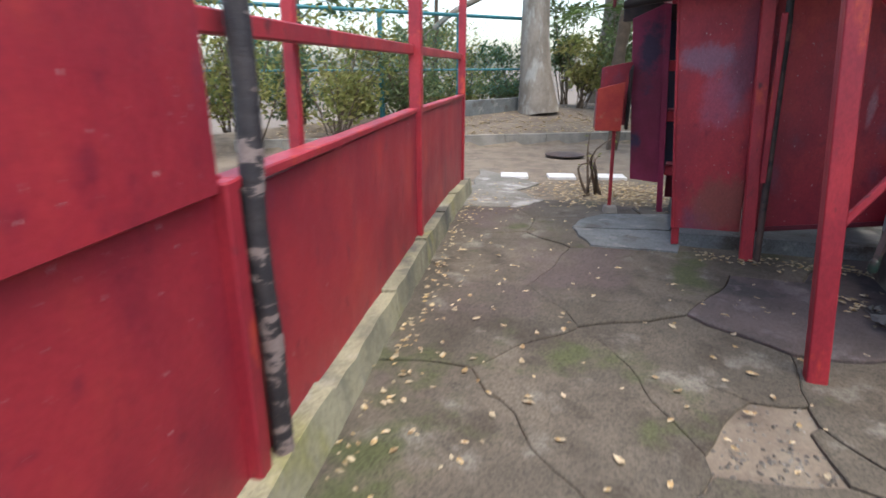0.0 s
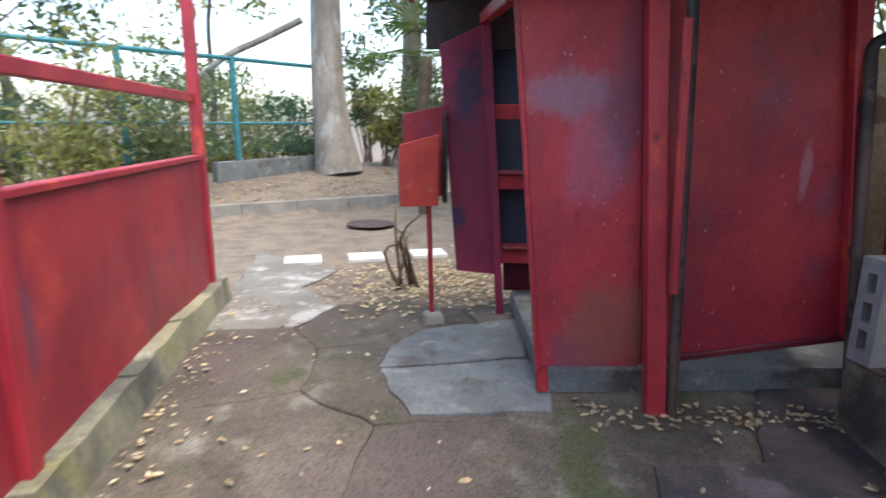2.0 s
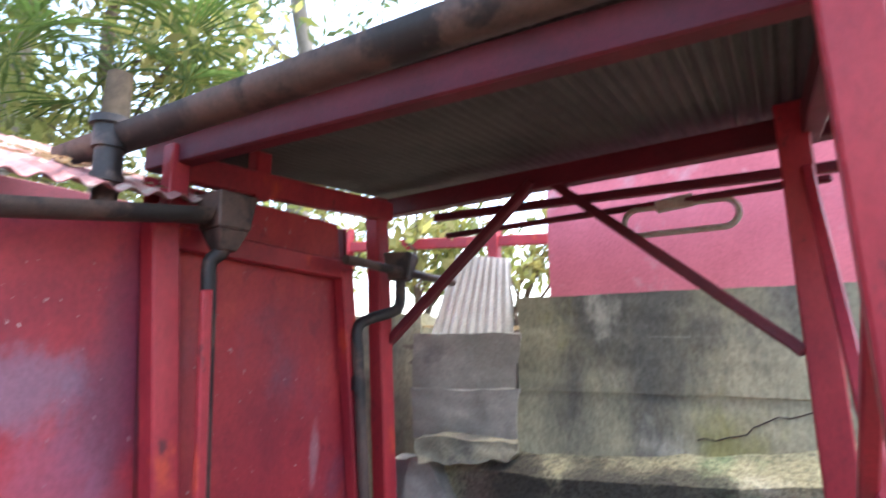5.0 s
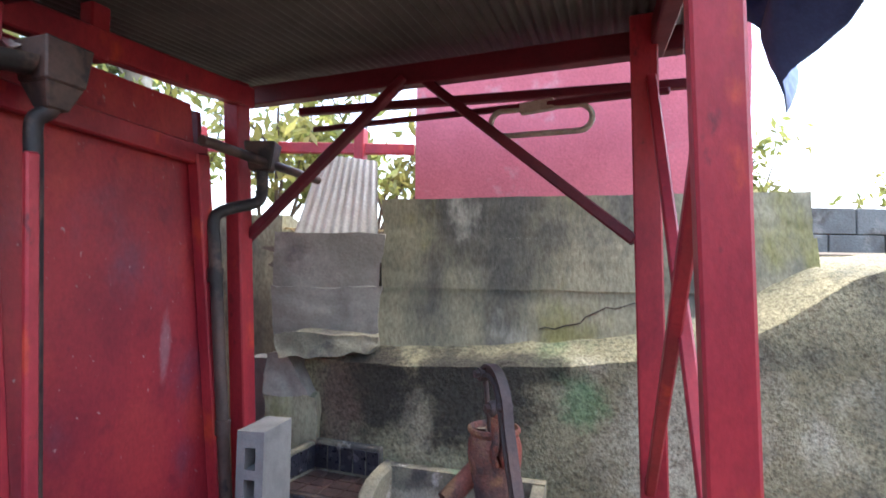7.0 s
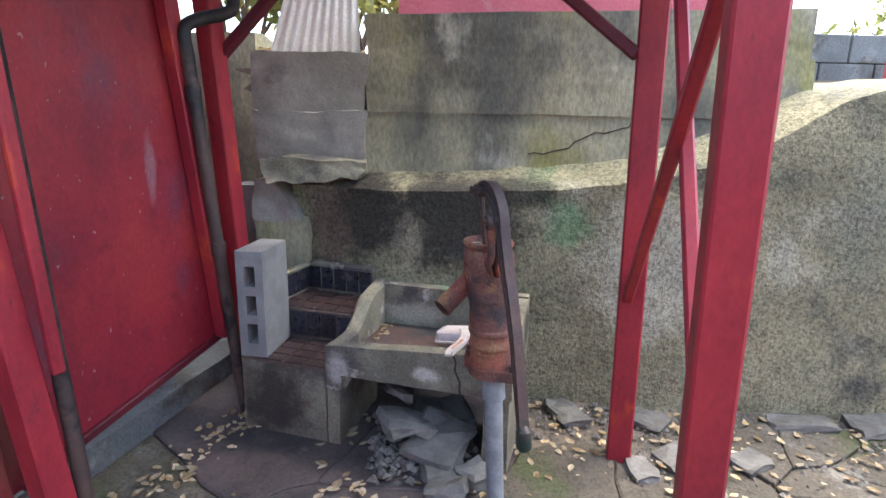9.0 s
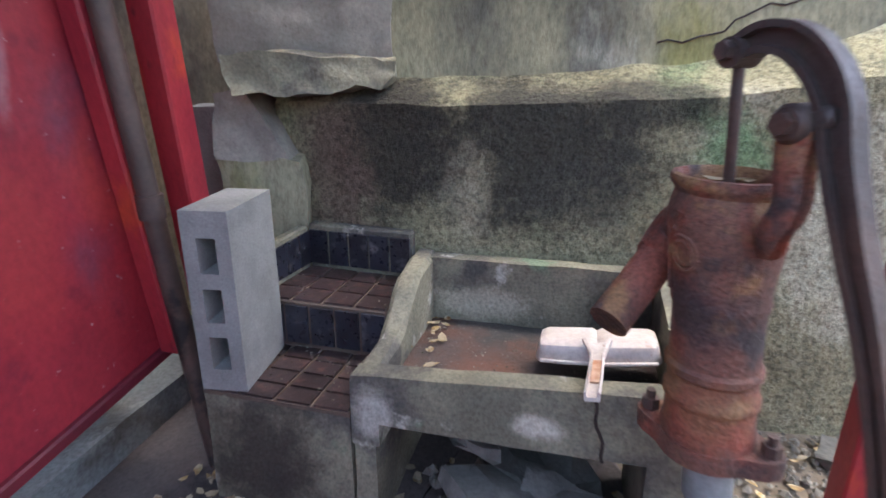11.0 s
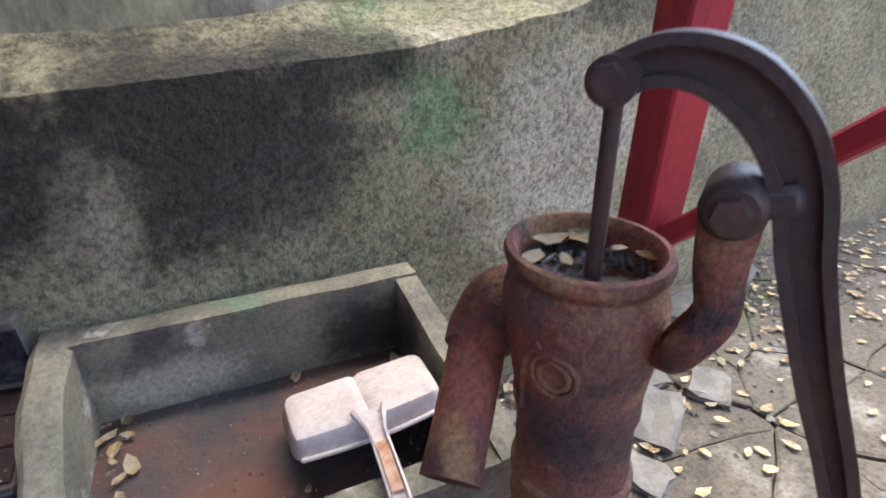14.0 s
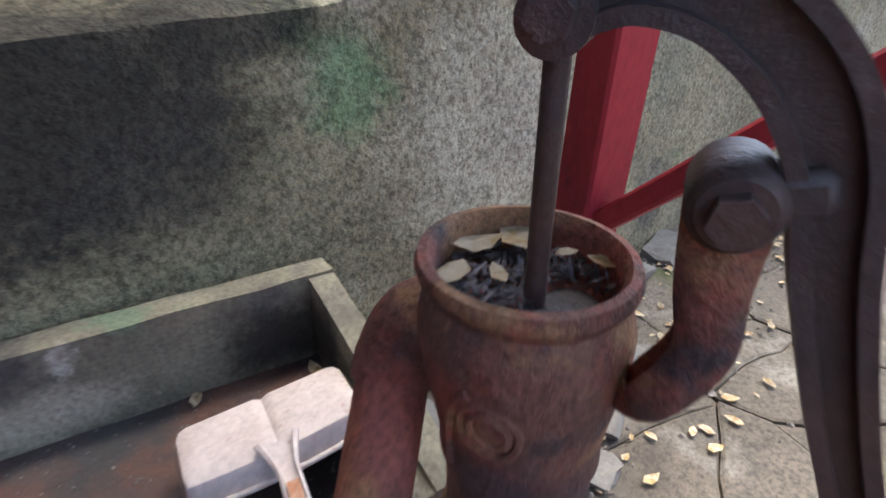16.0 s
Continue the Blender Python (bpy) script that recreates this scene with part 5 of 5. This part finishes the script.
def shrub(at, h, w, count, mt, seed, label, stems=9, size=0.07):
    rg = random.Random(seed)
    t = thing("shrub", label, "shrub")
    bm = bmesh.new()
    cs = []
    for k in range(stems):
        a = rg.uniform(0, math.tau)
        e = V(at) + V((math.cos(a) * w * rg.uniform(0.2, 1), math.sin(a) * w * rg.uniform(0.2, 1), h * rg.uniform(0.5, 1)))
        m1 = V(at).lerp(e, 0.5) + V((rg.uniform(-.15, .15), rg.uniform(-.15, .15), 0.1))
        tube(bm, curve_pts([V(at) + V((rg.uniform(-.1, .1), rg.uniform(-.1, .1), -0.05)), m1, e], 3), 0.015, 5, radii=[0.016 - 0.0018 * j for j in range(7)])
        cs += [tuple(e), tuple(m1)]
    part("branch_frame", bm, TWIG, t, smooth=True)
    if count:
        v, f = leaves(cs, w * 0.5, count, size, seed)
        ob_mesh("foliage", v, f, mt, t)


for i in range(9):
    p = T0 + TD * (1.3 * i - 0.4) + V((-0.5, 0.95, 0)) * (1.0 + 0.5 * (i % 3))
    shrub((p.x, p.y, -0.3), 2.2, 0.9, 1300, LEAF_B if i % 2 else LEAF_A, 30 + i, "yellow-green shrub beyond the mesh fence" if i % 2 else "dark evergreen shrub beyond the mesh fence", 12)
for i, (x, y) in enumerate(((-5.4, 7.0), (-4.2, 7.9), (-3.0, 8.7), (-6.6, 6.2), (-1.8, 9.6), (-7.6, 5.0), (-0.6, 10.6), (-8.6, 3.6))):
    shrub((x, y, -0.1), 2.0 + 0.3 * (i % 3), 0.95, 1700, LEAF_B if i % 3 else LEAF_A, 120 + i, "dense leafy shrub by the mesh fence", 14, 0.055)
for i, (x, y, h) in enumerate(((3.1, 13.0, 1.6), (3.9, 12.4, 1.9), (4.8, 11.8, 2.2), (3.0, 14.5, 3.0), (5.6, 10.8, 2.4), (4.5, 14.2, 3.2))):
    shrub((x, y, 0.3), h, 0.75, 1300, LEAF_A if i % 2 else LEAF_B, 60 + i, "leafy undergrowth on the bank", 14)
shrub((1.62, 5.75, 0.0), 0.62, 0.22, 26, LEAF_B, 80, "nearly bare twiggy shrub beside the box post", 7, 0.025)
for i, (x, y) in enumerate(((4.6, 3.6), (5.2, 2.9), (5.0, 4.6), (6.3, -0.6), (7.0, 0.6), (6.0, -2.2))):
    shrub((x, y, 1.5), 1.3, 0.6, 700, LEAF_B, 90 + i, "dry yellow-green shrub on the terrace", 8, 0.06)


def palm(at, h, fans, seed, label, r=0.55):
    rg = random.Random(seed)
    t = thing("fan_palm", label, "palm")
    bm = bmesh.new()
    base = V(at)
    tube(bm, [base + V((0.03 * math.sin(i), 0, h * i / 8)) for i in range(9)], 0.08, 12, radii=[0.09 + 0.01 * (i % 2) for i in range(9)])
    part("trunk", bm, TWIG, t, smooth=True)
    top = base + V((0, 0, h))
    for k in range(fans):
        a = k / fans * math.tau + rg.uniform(-0.2, 0.2)
        el = rg.uniform(-0.3, 0.9)
        dv = V((math.cos(a) * math.cos(el), math.sin(a) * math.cos(el), math.sin(el)))
        hub = top + dv * rg.uniform(0.5, 0.8)
        bm = bmesh.new()
        tube(bm, curve_pts([top, top.lerp(hub, 0.5) + V((0, 0, 0.06)), hub], 3), 0.008, 5)
        s = dv.cross(V((0, 0, 1))).normalized()
        u = s.cross(dv)
        for j in range(26):
            b = (j / 25 - 0.5) * radians(250)
            ld_ = (dv * math.cos(b) + s * math.sin(b) + u * 0.15 * math.cos(b * 3)).normalized()
            ws = ld_.cross(u).normalized() * 0.018
            m1 = hub + ld_ * r * 0.55
            e = hub + ld_ * r * rg.uniform(0.9, 1.0) - V((0, 0, 0.10 * r + 0.05 * rg.random()))
            vs_ = [bm.verts.new(q) for q in (hub, m1 + ws, e, m1 - ws, m1 - u * 0.008)]
            bm.faces.new((vs_[0], vs_[1], vs_[2], vs_[4]))
            bm.faces.new((vs_[0], vs_[4], vs_[2], vs_[3]))
        part("fan_leaf", bm, PALM, t)
    return t


palm((2.85, 9.4, -0.1), 2.2, 9, 1, "green fan palm behind the yard")
palm((3.95, 5.8, 0.3), 3.2, 12, 2, "green fan palm rising behind the hut", 0.75)
# bare sloping bough
bm = bmesh.new()
tube(bm, curve_pts([V((-0.6, 12.9, 1.7)), V((0.1, 12.7, 2.3)), V((0.8, 12.6, 2.65)), V((1.5, 12.5, 3.0))], 5), 0.06, 10)
tagged(part("leaning_bough", bm, BARK, smooth=True), "bare bough leaning over the mesh fence", "branch")

# ---- rubble under the trough and along the wall ----
rg = random.Random(4)


def rock(c, sx, sy, sz, seed, turn=0.0, tilt=0.0, name="rubble_chunk"):
    bm = bmesh.new()
    bmesh.ops.create_icosphere(bm, subdivisions=2, radius=1)
    for v in bm.verts:
        n = v.co.copy()
        for a in range(3):
            n[a] = math.copysign(min(abs(n[a]), 0.62), n[a]) / 0.62
        v.co = V((n.x * sx, n.y * sy, n.z * sz)) + V(noise.noise_vector(n * 1.3 + V((seed * 7, 0, 0)))) * min(sx, sy) * 0.35
    ob = part(name, bm, RUBBLE)
    ob.matrix_world = pose(*c, tilt, tilt * 0.6, turn)
    return tagged(ob, "broken flat chunk of grey concrete on the ground", "rubble", "rubble by the trough")


for i, (x, y, z, sx, sy, sz, tu, ti) in enumerate(((2.48, 2.50, 0.20, 0.10, 0.08, 0.02, 20, 14), (2.42, 2.38, 0.16, 0.09, 0.11, 0.025, 60, -10), (2.32, 2.38, 0.11, 0.07, 0.06, 0.02, 10, 12), (2.24, 2.36, 0.12, 0.06, 0.08, 0.02, 80, 20), (2.62, 2.52, 0.25, 0.08, 0.05, 0.015, 0, 25), (2.30, 2.27, 0.11, 0.05, 0.05, 0.03, 30, 0), (2.60, 2.36, 0.14, 0.1, 0.1, 0.04, 0, 0),
                                              (2.72, 1.86, 0.09, 0.09, 0.06, 0.018, 15, 4), (2.66, 1.55, 0.09, 0.07, 0.06, 0.015, 40, 0), (2.42, 1.52, 0.09, 0.10, 0.06, 0.018, 110, 3), (2.52, 1.40, 0.09, 0.06, 0.05, 0.015, 70, -4), (2.38, 1.30, 0.09, 0.05, 0.06, 0.015, 20, 0), (2.62, 0.95, 0.09, 0.12, 0.05, 0.018, 85, 2), (2.60, 0.65, 0.09, 0.12, 0.06, 0.02, 95, 0), (2.35, 1.70, 0.09, 0.06, 0.045, 0.015, 0, 0))):
    rock((x, y, z), sx, sy, sz, i, tu, ti)

vs, fs = [], []


def chip(c, r):
    k = len(vs)
    for a in range(5):
        t = a / 5 * math.tau + rg.random()
        q = r * rg.uniform(0.6, 1.2)
        vs.append((c[0] + q * math.cos(t), c[1] + q * math.sin(t), c[2]))
    vs.append((c[0] + rg.uniform(-.3, .3) * r, c[1] + rg.uniform(-.3, .3) * r, c[2] + r * rg.uniform(0.5, 1.0)))
    for a in range(5):
        fs.append((k + a, k + (a + 1) % 5, k + 5))


for i in range(2600):
    y = rg.uniform(-0.6, 2.1)
    x = wall_front(y) - 0.02 - abs(rg.gauss(0, 0.22))
    chip((x, y, 0.078), rg.uniform(0.003, 0.014))
for i in range(500):
    chip((rg.uniform(2.3, 2.7), rg.uniform(2.25, 2.62), 0.08 + 0.03 * rg.random()), rg.uniform(0.006, 0.024))
for i in range(900):
    chip((rg.gauss(1.35, 0.3), rg.gauss(1.35, 0.22), 0.066), rg.uniform(0.003, 0.012))
for i in range(110):
    u, v = rg.random(), rg.random()
    p = P4.lerp(P3, u).lerp(Q4.lerp(Q3, u), v)
    chip((p.x, p.y, 0.495), rg.uniform(0.0012, 0.004))
for i in range(130):
    u, v = rg.random(), rg.random() ** 0.6
    p = P1.lerp(P2, u).lerp(P4.lerp(P3, u), v)
    chip((p.x, p.y, 0.371), rg.uniform(0.0012, 0.004))
for i in range(500):
    u, v = rg.uniform(0.08, 0.9), rg.uniform(0.1, 0.92)
    p = FL.lerp(FR, u).lerp(BL.lerp(BR, u), v)
    chip((p.x, p.y, 0.398), rg.uniform(0.001, 0.004))
tagged(ob_mesh("grit", vs, fs, GRIT), "pale grit and concrete crumbs lying on the ground", "grit", kind="stuff")

# ---- fallen leaves ----
vs, fs = [], []


def dry_leaf(x, y, z, s):
    a = rg.uniform(0, math.tau)
    ca, sa = math.cos(a), math.sin(a)
    c1, c2 = rg.uniform(0.0, 0.35) * s, rg.uniform(0.0, 0.4) * s
    k = len(vs)
    for u, v, h in ((-1, 0, c1), (-0.35, 0.5, c2), (0.45, 0.42, c2 * 0.7), (1.05, 0.05, c1), (0.4, -0.45, c2), (-0.4, -0.48, c2 * 0.6), (0, 0, 0)):
        u, v = u + rg.uniform(-.12, .12), v + rg.uniform(-.1, .1)
        vs.append((x + s * (u * ca - v * sa), y + s * (u * sa + v * ca), z + h + 0.003))
    for i in range(6):
        fs.append((k + 6, k + i, k + (i + 1) % 6))


for i in range(420):
    y = rg.uniform(0.3, 6.5)
    x = rg.uniform(-0.25, 2.4) + 0.12 * (y - 3)
    dry_leaf(x, y, ground_z(x, y) + 0.004, rg.uniform(0.008, 0.026))
for i in range(240):
    y = rg.uniform(0.8, 6.0)
    p = F(y, 0.13 + abs(rg.gauss(0, 0.10)))
    dry_leaf(p.x, y, ground_z(p.x, y) + 0.004, rg.uniform(0.007, 0.022))
for i in range(1300):
    x, y = rg.gauss(1.95, 0.42), rg.gauss(5.75, 0.5)
    if y < 4.9:
        continue
    dry_leaf(x, y, ground_z(x, y) + 0.006, rg.uniform(0.012, 0.034))
for i in range(2600):
    x = rg.uniform(-3, 6)
    y = 9.95 + 0.2 * x + abs(rg.gauss(0, 1.3))
    dry_leaf(x, y, ground_z(x, y) - 0.02, rg.uniform(0.02, 0.05))
for i in range(420):
    y = rg.uniform(-0.5, 2.2)
    x = wall_front(y) - 0.06 - abs(rg.gauss(0, 0.3))
    dry_leaf(x, y, 0.085, rg.uniform(0.006, 0.024))
for i in range(160):
    p = H(rg.uniform(0.1, 1.5), -0.16 + rg.gauss(0, 0.06), 0)
    dry_leaf(p.x, p.y, 0.085, rg.uniform(0.008, 0.025))
for i in range(60):
    dry_leaf(rg.uniform(2.2, 2.75), rg.uniform(2.25, 2.8), 0.09, rg.uniform(0.01, 0.03))
for i in range(170):
    s = rg.uniform(-0.5, 0.6)
    d = rg.uniform(-0.1, 0.3)
    p = H(s, d, 1.835 + 0.34 * (d + 0.13))
    dry_leaf(p.x, p.y, p.z, rg.uniform(0.012, 0.03))
for i in range(160):
    x, y = rg.uniform(3.55, 4.2), rg.uniform(2.55, 3.4)
    dry_leaf(x, y, 1.53, rg.uniform(0.015, 0.035))
tagged(ob_mesh("fallen_leaves", vs, fs, LEAF_DRY), "dry tan and yellow fallen leaves scattered about", "leaves", kind="stuff")


def single_leaf(x, y, z, s, label, name="dry_leaf"):
    global vs, fs
    vs, fs = [], []
    dry_leaf(x, y, z, s)
    tagged(ob_mesh(name, vs, fs, LEAF_DRY), label, "leaf")


for k in range(9):
    p = FL.lerp(FR, 0.10 + 0.06 * math.sin(k * 1.7)).lerp(BL.lerp(BR, 0.10 + 0.06 * math.sin(k * 1.7)), 0.84 - 0.05 * k + 0.02 * math.cos(k * 3.1))
    single_leaf(p.x, p.y, 0.400 + 0.003 * (k % 3), 0.011 + 0.003 * (k % 4), "curled dry leaf lying in the trough")
for u, v, s in ((0.06, 0.80, 0.018), (0.08, 0.72, 0.02), (0.10, 0.86, 0.016), (0.12, 0.62, 0.024), (0.10, 0.5, 0.015), (0.13, 0.35, 0.02), (0.55, 0.86, 0.018), (0.85, 0.8, 0.022), (0.2, 0.22, 0.016), (0.07, 0.92, 0.02), (0.5, 0.3, 0.01)):
    p = FL.lerp(FR, u + 0.05).lerp(BL.lerp(BR, u + 0.05), v)
    single_leaf(p.x, p.y, 0.400, s, "curled dry leaf lying in the trough")
for s, o, r in ((0.047, -0.008, 0.020), (0.035, 0.030, 0.017), (0.012, 0.012, 0.012), (-0.03, -0.045, 0.012), (0.03, -0.035, 0.024), (-0.005, -0.04, 0.009)):
    p = pz + V((s, o, 0.890))
    single_leaf(p.x, p.y, p.z, r, "curled dry leaf lying in the pump rim")

# ---- paving: cracked concrete slabs, each a piece ----
def clip_poly(poly, px, py, nx, ny):
    out = []
    for i in range(len(poly)):
        (ax_, ay_), (bx_, by_) = poly[i], poly[(i + 1) % len(poly)]
        da, db = (ax_ - px) * nx + (ay_ - py) * ny, (bx_ - px) * nx + (by_ - py) * ny
        if da <= 0:
            out.append((ax_, ay_))
        if da * db < 0:
            t = da / (da - db)
            out.append((ax_ + (bx_ - ax_) * t, ay_ + (by_ - ay_) * t))
    return out


paving = thing("paving", "cracked worn concrete paving slabs with soil in the joints", "paving", kind="structure")
rg = random.Random(21)
seeds = []
for j in range(9):
    for k, x in enumerate((0.1, 1.15, 1.95, 2.75)):
        y = -1.3 + j * 0.98 + (0.4 if k % 2 else 0)
        seeds.append((x + 0.12 * (y - 2.5) * (1 if k == 0 else 0.4) + rg.uniform(-.16, .16), y + rg.uniform(-.25, .25)))
for k in range(12):
    seeds.append((rg.gauss(1.45, 0.28), rg.gauss(1.35, 0.22)))
for k in range(14):
    seeds.append((rg.uniform(2.2, 2.75), rg.uniform(0.4, 2.0)))
for i, (sx, sy) in enumerate(seeds):
    poly = [(-0.9, -2.0), (4.2, -2.0), (4.2, 7.6), (-0.9, 7.6)]
    # clipped by the fence, the walls and the earth bed
    poly = clip_poly(poly, -0.03, 3.48, -0.9896, 0.1435)
    for j, (ox, oy) in enumerate(seeds):
        if i != j and poly:
            mx, my, nx, ny = (sx + ox) / 2, (sy + oy) / 2, ox - sx, oy - sy
            poly = clip_poly(poly, mx, my, nx, ny)
    if len(poly) < 3:
        continue
    cx, cy = sum(p[0] for p in poly) / len(poly), sum(p[1] for p in poly) / len(poly)
    if cy > 5.0 and cx > 1.25 or cx > 3.2:
        continue
    if cx > 1.0 and cx < 1.7 and 1.05 < cy < 1.65 and rg.random() < 0.35:
        continue
    edge = []
    for k in range(len(poly)):
        (ax_, ay_), (bx_, by_) = poly[k], poly[(k + 1) % len(poly)]
        ln = math.hypot(bx_ - ax_, by_ - ay_)
        m = max(1, int(ln / 0.09))
        for q in range(m):
            x, y = ax_ + (bx_ - ax_) * q / m, ay_ + (by_ - ay_) * q / m
            nv = V(noise.noise_vector((x * 3.5, y * 3.5, 1.0))) * 0.05 + V(noise.noise_vector((x * 14, y * 14, 2.0))) * 0.014
            edge.append((x + nv.x, y + nv.y))
    bm = bmesh.new()
    dz, tx, ty = rg.uniform(-0.006, 0.006), rg.uniform(-0.01, 0.01), rg.uniform(-0.01, 0.01)
    top, rim, bot = [], [], []
    g = rg.uniform(0.003, 0.009)
    for x, y in edge:
        dl = math.hypot(x - cx, y - cy) + 1e-6
        for lst, ins, h in ((bot, g * 0.5, -0.06), (rim, g * 0.6, -0.004), (top, g + 0.006, 0.0)):
            k = max(0.2, 1 - ins / dl)
            X, Y = cx + (x - cx) * k, cy + (y - cy) * k
            lst.append(bm.verts.new((X, Y, ground_z(X, Y) + h + dz + (X - cx) * tx + (Y - cy) * ty)))
    n = len(edge)
    for k in range(n):
        bm.faces.new((bot[k], bot[(k + 1) % n], rim[(k + 1) % n], rim[k]))
        bm.faces.new((rim[k], rim[(k + 1) % n], top[(k + 1) % n], top[k]))
    bm.faces.new(top)
    part("slab", bm, SLAB_PALE if cy > 5.1 else SLAB_PLUM if cx > 1.75 and 2.1 < cy < 3.6 else SLAB, paving)
